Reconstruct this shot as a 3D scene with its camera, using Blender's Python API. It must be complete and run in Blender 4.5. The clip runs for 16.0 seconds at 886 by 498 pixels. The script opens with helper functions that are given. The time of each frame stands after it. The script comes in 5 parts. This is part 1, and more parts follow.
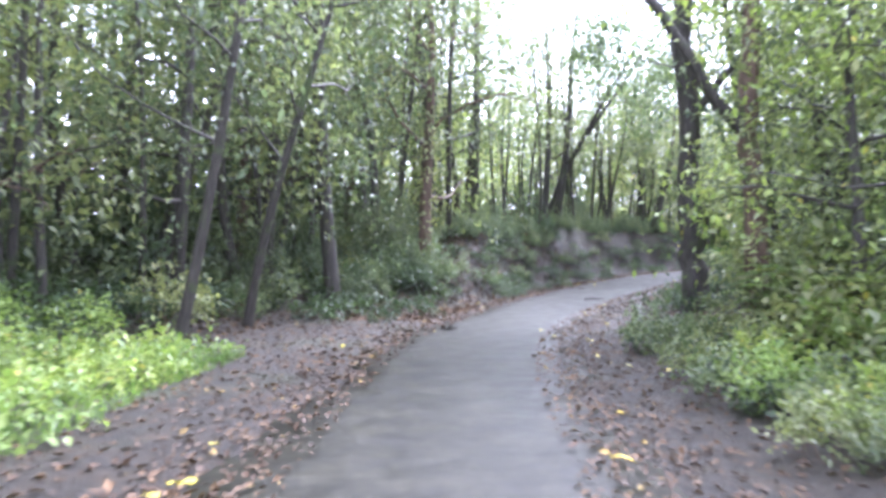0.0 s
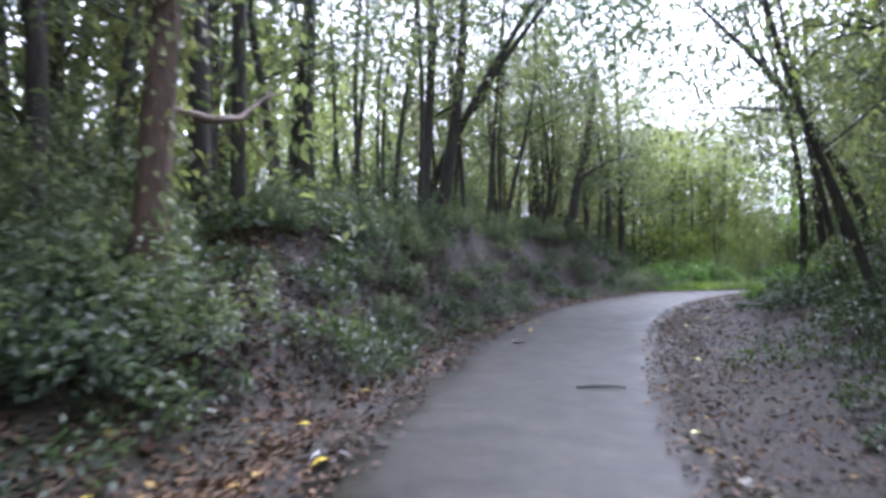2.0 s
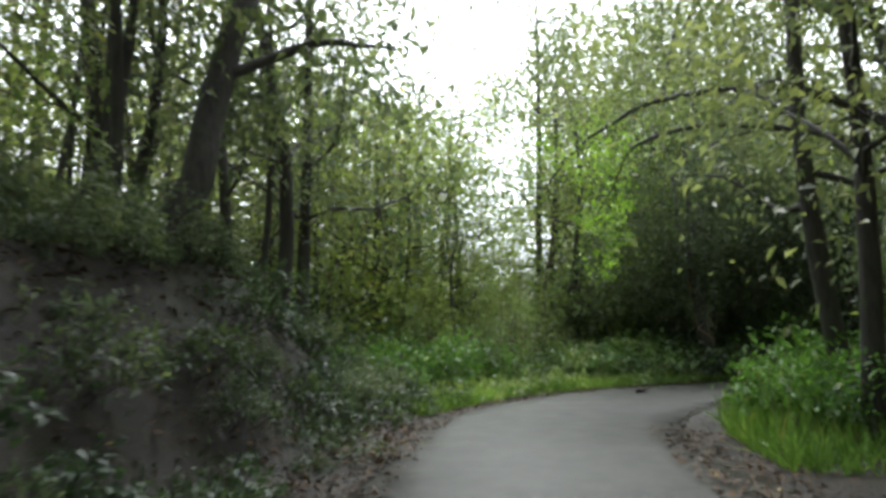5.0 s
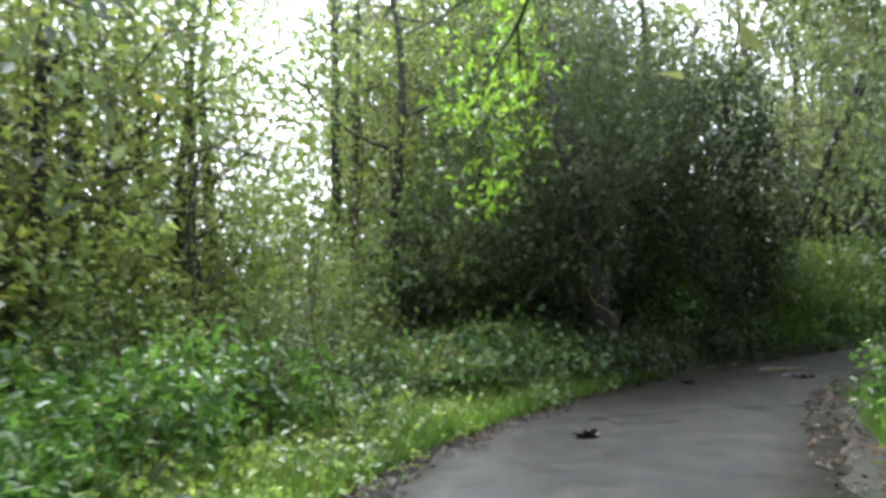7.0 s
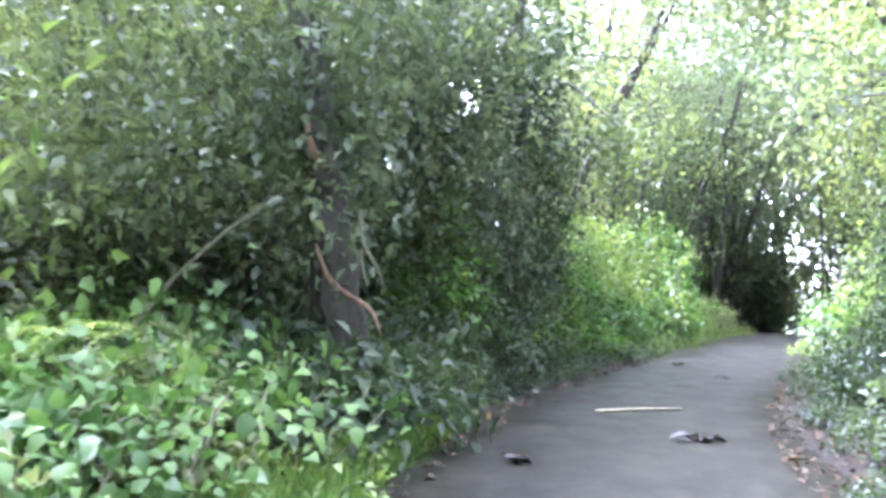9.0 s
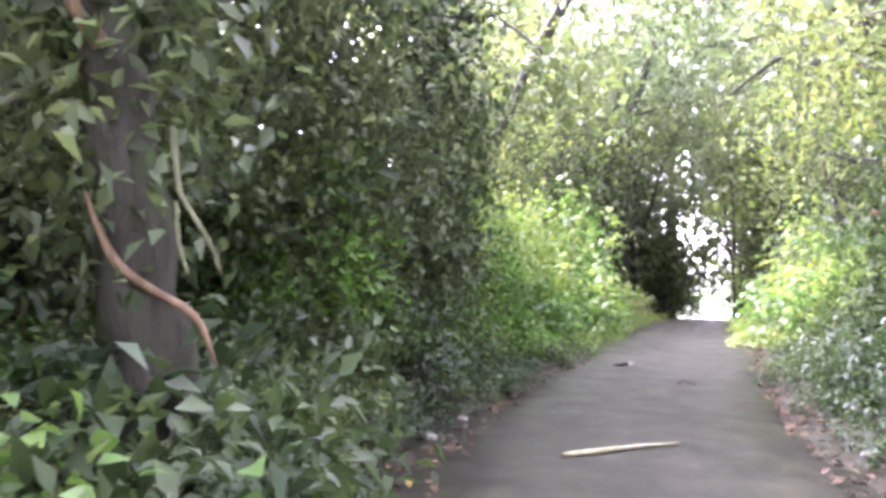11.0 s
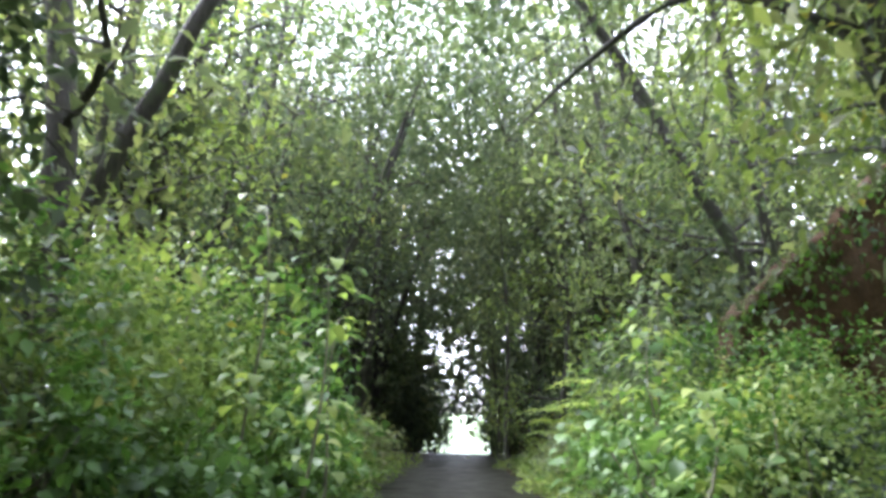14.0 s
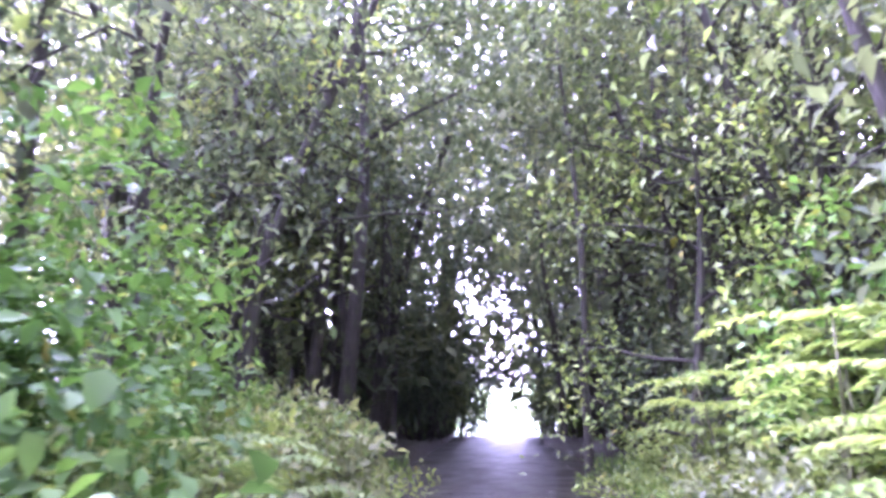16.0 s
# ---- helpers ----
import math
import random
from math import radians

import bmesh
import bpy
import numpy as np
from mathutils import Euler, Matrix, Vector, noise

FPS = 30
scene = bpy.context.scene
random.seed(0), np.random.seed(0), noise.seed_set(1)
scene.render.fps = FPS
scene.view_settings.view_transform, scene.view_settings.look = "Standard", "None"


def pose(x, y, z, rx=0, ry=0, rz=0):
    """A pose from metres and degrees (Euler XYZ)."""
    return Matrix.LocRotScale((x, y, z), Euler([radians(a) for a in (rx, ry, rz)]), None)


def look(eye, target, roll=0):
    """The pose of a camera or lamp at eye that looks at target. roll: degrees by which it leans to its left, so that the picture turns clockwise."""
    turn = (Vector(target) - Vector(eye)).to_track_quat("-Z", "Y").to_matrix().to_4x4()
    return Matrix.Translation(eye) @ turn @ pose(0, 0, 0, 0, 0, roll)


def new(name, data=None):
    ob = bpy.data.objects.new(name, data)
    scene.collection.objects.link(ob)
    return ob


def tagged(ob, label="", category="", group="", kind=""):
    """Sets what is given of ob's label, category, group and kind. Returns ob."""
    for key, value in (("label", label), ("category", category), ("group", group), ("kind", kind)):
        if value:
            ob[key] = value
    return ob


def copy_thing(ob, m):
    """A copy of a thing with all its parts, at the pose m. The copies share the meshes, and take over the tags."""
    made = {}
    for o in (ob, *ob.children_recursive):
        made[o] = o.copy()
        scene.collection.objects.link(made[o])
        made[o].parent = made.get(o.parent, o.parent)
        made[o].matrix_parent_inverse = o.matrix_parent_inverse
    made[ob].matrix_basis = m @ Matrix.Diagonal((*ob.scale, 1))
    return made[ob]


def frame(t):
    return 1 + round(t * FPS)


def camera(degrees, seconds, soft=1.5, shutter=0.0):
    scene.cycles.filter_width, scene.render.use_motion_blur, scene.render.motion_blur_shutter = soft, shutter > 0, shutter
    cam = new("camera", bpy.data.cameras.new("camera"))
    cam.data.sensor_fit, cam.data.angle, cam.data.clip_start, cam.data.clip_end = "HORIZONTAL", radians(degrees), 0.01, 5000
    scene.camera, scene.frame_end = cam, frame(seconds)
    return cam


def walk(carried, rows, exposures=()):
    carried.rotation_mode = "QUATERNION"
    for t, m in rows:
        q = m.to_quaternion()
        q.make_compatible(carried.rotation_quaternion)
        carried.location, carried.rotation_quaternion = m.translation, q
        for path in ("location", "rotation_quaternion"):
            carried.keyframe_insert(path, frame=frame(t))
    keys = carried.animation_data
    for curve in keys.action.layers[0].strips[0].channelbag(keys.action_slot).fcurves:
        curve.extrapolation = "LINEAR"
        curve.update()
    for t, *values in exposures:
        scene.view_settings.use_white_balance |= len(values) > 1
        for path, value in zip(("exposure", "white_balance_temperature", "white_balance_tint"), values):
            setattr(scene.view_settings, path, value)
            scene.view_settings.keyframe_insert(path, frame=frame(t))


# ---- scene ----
cam = camera(60.7, 16.0, soft=3.4, shutter=0.28)
PATH = [
    (0, (0.000, -0.000, 1.310), (-0.011, 2.000, 1.321), -0.5),
    (0.5, (-0.054, 3.279, 1.330), (-0.043, 5.279, 1.312), -0.4),
    (1, (-0.142, 6.337, 1.231), (-0.039, 8.335, 1.249), -1.8),
    (1.5, (0.111, 9.355, 1.301), (0.377, 11.338, 1.290), -1.1),
    (2, (0.560, 12.545, 1.311), (0.982, 14.499, 1.360), 0.1),
    (2.5, (1.305, 15.811, 1.277), (1.966, 17.697, 1.339), 0.6),
    (3, (1.980, 19.086, 1.320), (2.861, 20.880, 1.401), -1.1),
    (3.5, (3.034, 22.000, 1.359), (4.048, 23.721, 1.476), -0.1),
    (4, (4.307, 24.615, 1.427), (5.422, 26.268, 1.586), 0.0),
    (4.5, (5.705, 26.972, 1.503), (6.910, 28.555, 1.702), -0.0),
    (5, (7.166, 29.099, 1.576), (8.461, 30.606, 1.805), 0.1),
    (5.5, (8.645, 31.011, 1.635), (10.043, 32.422, 1.876), 0.8),
    (6, (10.114, 32.710, 1.680), (11.644, 33.978, 1.906), 0.0),
    (6.5, (11.510, 34.241, 1.687), (13.139, 35.380, 1.904), -2.0),
    (7, (13.023, 35.289, 1.737), (14.717, 36.340, 1.899), -2.0),
    (7.5, (14.733, 36.289, 1.800), (16.497, 37.225, 1.910), -2.3),
    (8, (16.432, 37.060, 1.790), (18.288, 37.798, 1.870), -1.7),
    (8.5, (18.120, 37.635, 1.792), (20.047, 38.163, 1.878), -0.3),
    (9, (19.480, 38.033, 1.776), (21.449, 38.373, 1.872), 0.9),
    (9.5, (20.473, 38.264, 1.750), (22.449, 38.557, 1.841), 0.1),
    (10, (21.187, 38.407, 1.750), (23.169, 38.665, 1.828), -0.0),
    (10.5, (21.738, 38.489, 1.750), (23.729, 38.669, 1.817), -0.0),
    (11, (22.264, 38.525, 1.750), (24.262, 38.569, 1.819), 0.0),
    (11.5, (22.942, 38.498, 1.648), (24.937, 38.375, 1.739), 0.5),
    (12, (23.991, 38.322, 1.693), (25.969, 38.070, 1.838), 0.9),
    (12.5, (24.997, 38.108, 1.710), (26.944, 37.714, 1.947), 1.1),
    (13, (26.291, 37.739, 1.741), (28.197, 37.225, 2.062), 0.3),
    (13.5, (27.848, 37.357, 1.767), (29.724, 36.765, 2.128), 0.3),
    (14, (29.434, 36.948, 1.777), (31.302, 36.348, 2.164), 1.0),
    (14.5, (31.205, 36.483, 1.788), (33.075, 35.882, 2.164), 1.3),
    (15, (33.112, 36.014, 1.744), (35.001, 35.435, 2.055), 0.9),
    (15.5, (34.941, 35.342, 1.718), (36.838, 34.779, 2.012), -0.1),
    (16, (36.774, 34.464, 1.776), (38.680, 33.941, 2.084), -1.2),
]
EXPOSURES = [(0, 3.5, 5300, 27), (0.5, 3.6, 5300, 29), (1.0, 3.35, 5300, 29), (1.5, 3.05, 5300, 29), (2.0, 2.45, 5300, 27), (2.5, 1.95, 5300, 26), (3.2, 1.65, 5500, 24), (5.3, 1.93, 6000, 7), (6.0, 2.15, 6000, 9), (6.5, 2.2, 5900, 11),
             (7.5, 3.2, 5400, 20), (8.5, 4.65, 5100, 31), (9.2, 5.05, 5200, 31), (11.5, 5.1, 5800, 42), (12.5, 4.25, 5700, 26), (13.0, 3.9, 5750, 18), (13.5, 3.25, 5900, 10), (14.0, 3.6, 5600, 18), (14.5, 3.75, 5200, 33), (15.0, 4.25, 5200, 50), (15.5, 4.55, 5100, 52), (16, 5.1, 5100, 66)]
walk(cam, [(t, look(eye, target, roll)) for t, eye, target, roll in PATH], EXPOSURES)

# ---- daylight: a wet, overcast day ----
SUN_HIGH, SUN_TURN = radians(56), radians(42)
world = bpy.data.worlds.new("overcast_sky")
scene.world = world
world.use_nodes = True
wn, wl = world.node_tree.nodes, world.node_tree.links
wn.clear()
sky = wn.new("ShaderNodeTexSky")
sky.sky_type, sky.sun_disc = "NISHITA", False
sky.sun_elevation, sky.sun_rotation = SUN_HIGH, SUN_TURN
sky.air_density, sky.dust_density, sky.ozone_density = 1.0, 1.5, 1.0
pale = wn.new("ShaderNodeHueSaturation")
pale.inputs["Saturation"].default_value = 0.06
back = wn.new("ShaderNodeBackground")
back.inputs["Strength"].default_value = 0.15
wout = wn.new("ShaderNodeOutputWorld")
wl.new(sky.outputs[0], pale.inputs["Color"])
wl.new(pale.outputs[0], back.inputs["Color"])
wl.new(back.outputs[0], wout.inputs["Surface"])

sun_data = bpy.data.lights.new("sun", "SUN")
sun_data.energy, sun_data.angle, sun_data.color = 1.5, radians(28), (1.0, 0.97, 0.92)
sun = new("sun", sun_data)
sun.matrix_world = look(Vector((math.sin(SUN_TURN) * math.cos(SUN_HIGH), math.cos(SUN_TURN) * math.cos(SUN_HIGH), math.sin(SUN_HIGH))) * 200, (0, 0, 0))


# ---- materials ----
def nodes_of(name):
    m = bpy.data.materials.new(name)
    m.use_nodes = True
    n = m.node_tree.nodes
    return m, n, m.node_tree.links, n["Principled BSDF"], n["Material Output"]


def noise_node(n, l, scale, detail=4, rough=0.6, coord="Object"):
    tc = n.new("ShaderNodeTexCoord") if coord != "World" else n.new("ShaderNodeNewGeometry")
    tex = n.new("ShaderNodeTexNoise")
    tex.inputs["Scale"].default_value, tex.inputs["Detail"].default_value, tex.inputs["Roughness"].default_value = scale, detail, rough
    l.new(tc.outputs["Position" if coord == "World" else coord], tex.inputs["Vector"])
    return tex.outputs["Fac"]


def ramp_node(n, l, fac, stops):
    r = n.new("ShaderNodeValToRGB")
    while len(r.color_ramp.elements) < len(stops):
        r.color_ramp.elements.new(0.5)
    for e, (at, col) in zip(r.color_ramp.elements, stops):
        e.position, e.color = at, (*col, 1)
    l.new(fac, r.inputs["Fac"])
    return r.outputs["Color"]


def mix_node(n, l, fac, a, b, kind="MIX"):
    m = n.new("ShaderNodeMix")
    m.data_type, m.blend_type = "RGBA", kind
    for sock, v in ((m.inputs[0], fac), (m.inputs[6], a), (m.inputs[7], b)):
        if isinstance(v, (int, float)):
            sock.default_value = v
        elif isinstance(v, tuple):
            sock.default_value = (*v, 1)
        else:
            l.new(v, sock)
    return m.outputs[2]


def bump_node(n, l, bsdf, height, strength, distance):
    b = n.new("ShaderNodeBump")
    b.inputs["Strength"].default_value, b.inputs["Distance"].default_value = strength, distance
    l.new(height, b.inputs["Height"])
    l.new(b.outputs[0], bsdf.inputs["Normal"])


def leaf_material(name, dark, mid, light, odd=None, rough=0.42, through_light=0.42):
    """Wet leaves: each leaf and each plant differs a little; light shines through them."""
    m, n, l, bsdf, out = nodes_of(name)
    geo, info = n.new("ShaderNodeNewGeometry"), n.new("ShaderNodeObjectInfo")
    stops = [(0.0, dark), (0.45, mid), (0.9, light)]
    if odd:
        stops += [(0.975, light), (0.98, odd)]
    col = ramp_node(n, l, geo.outputs["Random Per Island"], stops)
    own = ramp_node(n, l, info.outputs["Random"], [(0.0, (0.75, 0.82, 0.8)), (1.0, (1.2, 1.12, 1.0))])
    col = mix_node(n, l, 1.0, col, own, "MULTIPLY")
    patch = ramp_node(n, l, noise_node(n, l, 0.9, 2, 0.5, "World"), [(0.32, (0.6, 0.66, 0.68)), (0.68, (1.25, 1.22, 1.1))])
    col = mix_node(n, l, 1.0, col, patch, "MULTIPLY")
    l.new(col, bsdf.inputs["Base Color"])
    bsdf.inputs["Roughness"].default_value = rough
    bsdf.inputs["Specular IOR Level"].default_value = 0.38
    tr, mx = n.new("ShaderNodeBsdfTranslucent"), n.new("ShaderNodeMixShader")
    warm = mix_node(n, l, 1.0, col, (1.3, 1.38, 0.8), "MULTIPLY")
    l.new(warm, tr.inputs["Color"])
    mx.inputs[0].default_value = through_light
    l.new(bsdf.outputs[0], mx.inputs[1])
    l.new(tr.outputs[0], mx.inputs[2])
    l.new(mx.outputs[0], out.inputs["Surface"])
    return m


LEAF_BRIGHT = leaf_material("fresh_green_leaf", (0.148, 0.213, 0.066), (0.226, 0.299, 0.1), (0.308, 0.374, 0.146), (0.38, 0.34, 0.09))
LEAF_LUSH = leaf_material("lush_green_leaf", (0.07, 0.14, 0.034), (0.112, 0.212, 0.052), (0.165, 0.29, 0.08), (0.32, 0.33, 0.09))
# leaf colours darkened to hold the shade of the bank and tunnel edges
LEAF_SHADED = leaf_material("shade_toned_wet_leaf", (0.036, 0.056, 0.032), (0.058, 0.086, 0.049), (0.09, 0.125, 0.074), None, 0.44, 0.4)
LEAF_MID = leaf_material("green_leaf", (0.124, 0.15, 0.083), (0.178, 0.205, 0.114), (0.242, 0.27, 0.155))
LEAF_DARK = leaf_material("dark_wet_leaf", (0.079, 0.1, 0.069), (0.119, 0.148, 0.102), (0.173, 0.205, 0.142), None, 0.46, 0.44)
LEAF_BIG = leaf_material("broad_pale_leaf", (0.078, 0.148, 0.047), (0.124, 0.212, 0.07), (0.18, 0.285, 0.102), None, 0.45, 0.38)
LEAF_LIME = leaf_material("lime_leaflet", (0.17, 0.3, 0.04), (0.23, 0.39, 0.055), (0.3, 0.45, 0.08), None, 0.4, 0.45)
GRASS_MAT = leaf_material("wet_grass", (0.08, 0.152, 0.036), (0.128, 0.225, 0.055), (0.19, 0.295, 0.085), (0.3, 0.26, 0.1), 0.35, 0.4)
LITTER_MAT = leaf_material("fallen_leaf", (0.04, 0.022, 0.013), (0.075, 0.042, 0.024), (0.135, 0.08, 0.045), (0.3, 0.2, 0.07), 0.75, 0.06)
SODDEN = leaf_material("sodden_leaf", (0.012, 0.009, 0.006), (0.022, 0.016, 0.01), (0.04, 0.028, 0.018), None, 0.4, 0.04)
YELLOW_LEAF = leaf_material("yellow_fallen_leaf", (0.5, 0.36, 0.04), (0.55, 0.42, 0.05), (0.6, 0.5, 0.12), None, 0.35, 0.15)


def bark_material(name, dark, light, moss=(0.06, 0.085, 0.03), moss_from=0.62):
    m, n, l, bsdf, out = nodes_of(name)
    tc, mp = n.new("ShaderNodeTexCoord"), n.new("ShaderNodeMapping")
    mp.inputs["Scale"].default_value = (14, 14, 2.2)
    l.new(tc.outputs["Object"], mp.inputs["Vector"])
    tex = n.new("ShaderNodeTexNoise")
    tex.inputs["Scale"].default_value, tex.inputs["Detail"].default_value, tex.inputs["Roughness"].default_value = 1.6, 6, 0.65
    l.new(mp.outputs[0], tex.inputs["Vector"])
    col = ramp_node(n, l, tex.outputs["Fac"], [(0.3, dark), (0.7, light)])
    spots = ramp_node(n, l, noise_node(n, l, 2.4, 5), [(moss_from - 0.08, (0, 0, 0)), (moss_from + 0.06, (1, 1, 1))])
    col = mix_node(n, l, spots, col, moss)
    l.new(col, bsdf.inputs["Base Color"])
    bsdf.inputs["Roughness"].default_value = 0.7
    bump_node(n, l, bsdf, tex.outputs["Fac"], 0.8, 0.03)
    return m


BARK_DARK = bark_material("dark_wet_bark", (0.02, 0.018, 0.016), (0.075, 0.065, 0.055))
BARK_BROWN = bark_material("brown_bark", (0.05, 0.032, 0.022), (0.17, 0.115, 0.08))
BARK_RED = bark_material("peeled_reddish_wood", (0.11, 0.065, 0.04), (0.28, 0.175, 0.12), moss_from=0.66)
BARK_PALE = bark_material("pale_stem", (0.1, 0.11, 0.06), (0.26, 0.25, 0.16))


def ground_material():
    m, n, l, bsdf, out = nodes_of("forest_soil")
    fine, mid, broad = noise_node(n, l, 28, 6, 0.7), noise_node(n, l, 3.2, 5, 0.65), noise_node(n, l, 0.35, 4)
    col = ramp_node(n, l, mid, [(0.3, (0.0095, 0.006, 0.0027)), (0.5, (0.021, 0.0135, 0.0058)), (0.72, (0.042, 0.0265, 0.011))])
    moss = ramp_node(n, l, broad, [(0.5, (0, 0, 0)), (0.68, (0.7, 0.7, 0.7))])
    col = mix_node(n, l, moss, col, (0.045, 0.06, 0.022))
    grain = ramp_node(n, l, fine, [(0.3, (0.55, 0.55, 0.55)), (0.7, (1.3, 1.3, 1.3))])
    col = mix_node(n, l, 1.0, col, grain, "MULTIPLY")
    l.new(col, bsdf.inputs["Base Color"])
    bsdf.inputs["Roughness"].default_value = 0.65
    bump_node(n, l, bsdf, fine, 1.0, 0.06)
    return m


def asphalt_material():
    m, n, l, bsdf, out = nodes_of("wet_worn_asphalt")
    grit, patch, broad, fine = noise_node(n, l, 130, 3, 0.7), noise_node(n, l, 2.2, 7, 0.68), noise_node(n, l, 2.6, 5), noise_node(n, l, 11, 6, 0.75)
    col = ramp_node(n, l, patch, [(0.32, (0.0115, 0.0108, 0.0075)), (0.5, (0.022, 0.0208, 0.0142)), (0.7, (0.04, 0.037, 0.025))])
    grain = ramp_node(n, l, grit, [(0.3, (0.55, 0.55, 0.55)), (0.7, (1.4, 1.4, 1.4))])
    col = mix_node(n, l, 1.0, col, grain, "MULTIPLY")
    dirt = ramp_node(n, l, fine, [(0.36, (0.55, 0.53, 0.5)), (0.6, (1.15, 1.15, 1.15))])
    col = mix_node(n, l, 1.0, col, dirt, "MULTIPLY")
    l.new(col, bsdf.inputs["Base Color"])
    wet = ramp_node(n, l, broad, [(0.3, (0.42, 0.42, 0.42)), (0.66, (0.58, 0.58, 0.58))])
    l.new(wet, bsdf.inputs["Roughness"])
    bsdf.inputs["Specular IOR Level"].default_value = 0.25
    bump_node(n, l, bsdf, fine, 0.22, 0.01)
    return m


def stone_material(name, dark, light, moss, moss_from, gloss=0.4):
    m, n, l, bsdf, out = nodes_of(name)
    fine, mid = noise_node(n, l, 22, 6, 0.7), noise_node(n, l, 2.2, 6, 0.65)
    col = ramp_node(n, l, mid, [(0.3, dark), (0.7, light)])
    green = ramp_node(n, l, noise_node(n, l, 1.1, 5), [(moss_from - 0.1, (0, 0, 0)), (moss_from + 0.08, (1, 1, 1))])
    col = mix_node(n, l, green, col, moss)
    grain = ramp_node(n, l, fine, [(0.3, (0.6, 0.6, 0.6)), (0.7, (1.25, 1.25, 1.25))])
    l.new(mix_node(n, l, 1.0, col, grain, "MULTIPLY"), bsdf.inputs["Base Color"])
    bsdf.inputs["Roughness"].default_value, bsdf.inputs["Specular IOR Level"].default_value = 0.75, gloss
    bump_node(n, l, bsdf, fine, 0.6, 0.03)
    return m


SOIL, ASPHALT = ground_material(), asphalt_material()
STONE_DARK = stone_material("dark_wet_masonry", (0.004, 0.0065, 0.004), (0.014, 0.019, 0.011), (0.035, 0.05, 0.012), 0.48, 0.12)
EARTH_RED = stone_material("red_earth", (0.06, 0.036, 0.021), (0.16, 0.097, 0.058), (0.05, 0.07, 0.025), 0.64, 0.2)
STONE_PALE = stone_material("pale_stone", (0.18, 0.17, 0.15), (0.38, 0.36, 0.32), (0.1, 0.1, 0.06), 0.7)
STRAW = stone_material("dry_straw_wood", (0.26, 0.24, 0.16), (0.42, 0.39, 0.27), (0.2, 0.18, 0.12), 0.75)
TAR = stone_material("dark_tar", (0.015, 0.014, 0.013), (0.04, 0.037, 0.034), (0.03, 0.03, 0.025), 0.7)

# ---- the road's line: centre, width ----
ROAD = [(-0.1, -60, 2.6), (-0.1, -20, 2.6), (-0.1, 0, 2.5), (0.05, 7.5, 2.6), (0.5, 11.5, 2.7), (1.4, 15, 2.8), (2.4, 18, 2.9), (4.1, 22, 3.2), (6.2, 26, 3.3),
        (8.9, 30, 3.3), (12.2, 33.6, 3.3), (15, 35.9, 3.4), (18.2, 37.25, 3.4), (22, 37.75, 3.1), (26, 37.6, 2.8), (30, 36.65, 2.8), (34.6, 35.05, 2.7),
        (44, 32, 2.6), (54, 28.5, 2.6), (66, 24.3, 2.6), (90, 16, 2.6), (140, -2, 2.6), (240, -38, 2.6)]


def smooth_line(rows, step=0.5):
    p = np.array(rows, float)
    s = np.r_[0, np.cumsum(np.hypot(*np.diff(p[:, :2], axis=0).T))]
    tangent = np.gradient(p, s, axis=0)
    u = np.arange(0, s[-1], step)
    k = np.clip(np.searchsorted(s, u, "right") - 1, 0, len(s) - 2)
    h = (s[k + 1] - s[k])[:, None]
    w = ((u - s[k]) / h[:, 0])[:, None]
    return (2 * w**3 - 3 * w**2 + 1) * p[k] + (w**3 - 2 * w**2 + w) * h * tangent[k] + (3 * w**2 - 2 * w**3) * p[k + 1] + (w**3 - w**2) * h * tangent[k + 1]


LINE = smooth_line(ROAD)
LINE_S = np.r_[0, np.cumsum(np.hypot(*np.diff(LINE[:, :2], axis=0).T))] - 60.0
LINE_T = np.gradient(LINE[:, :2], axis=0)
LINE_T /= np.hypot(*LINE_T.T)[:, None]


def road_xy(s, d):
    """The place s metres along the road and d metres to the left of its centre."""
    x, y = np.interp(s, LINE_S, LINE[:, 0]), np.interp(s, LINE_S, LINE[:, 1])
    tx, ty = np.interp(s, LINE_S, LINE_T[:, 0]), np.interp(s, LINE_S, LINE_T[:, 1])
    return x - ty * d, y + tx * d


def road_sd(x, y):
    """How far along the road a place lies, and how far to its left."""
    x, y = np.atleast_1d(x).astype(float), np.atleast_1d(y).astype(float)
    s, d = np.empty(len(x)), np.empty(len(x))
    for a in range(0, len(x), 4000):
        q = np.stack([x[a:a + 4000], y[a:a + 4000]], -1)
        k = ((q[:, None] - LINE[None, :, :2]) ** 2).sum(-1).argmin(1)
        off = q - LINE[k, :2]
        s[a:a + 4000] = LINE_S[k] + (off * LINE_T[k]).sum(-1)
        d[a:a + 4000] = LINE_T[k, 0] * off[:, 1] - LINE_T[k, 1] * off[:, 0]
    return s, d


def step_up(v, a, b):
    w = np.clip((v - a) / (b - a), 0, 1)
    return w * w * (3 - 2 * w)


def wobble(x, y):
    return (np.sin(1.7 * x + 0.6 * y) + np.sin(0.9 * y - 0.5 * x + 1) + 0.6 * np.sin(3.1 * x - 2.3 * y + 2) + 0.4 * np.sin(5.3 * y + 4.1 * x)) / 3


def climb(s):
    """The lane's rise towards the bend."""
    return 0.45 * step_up(s, 17, 40)


def climb_at(x, y):
    return float(climb(road_sd(x, y)[0])[0])


def road_fall(s):
    return climb(s) - 0.0014 * np.clip(s - 62, 0, 60) ** 2


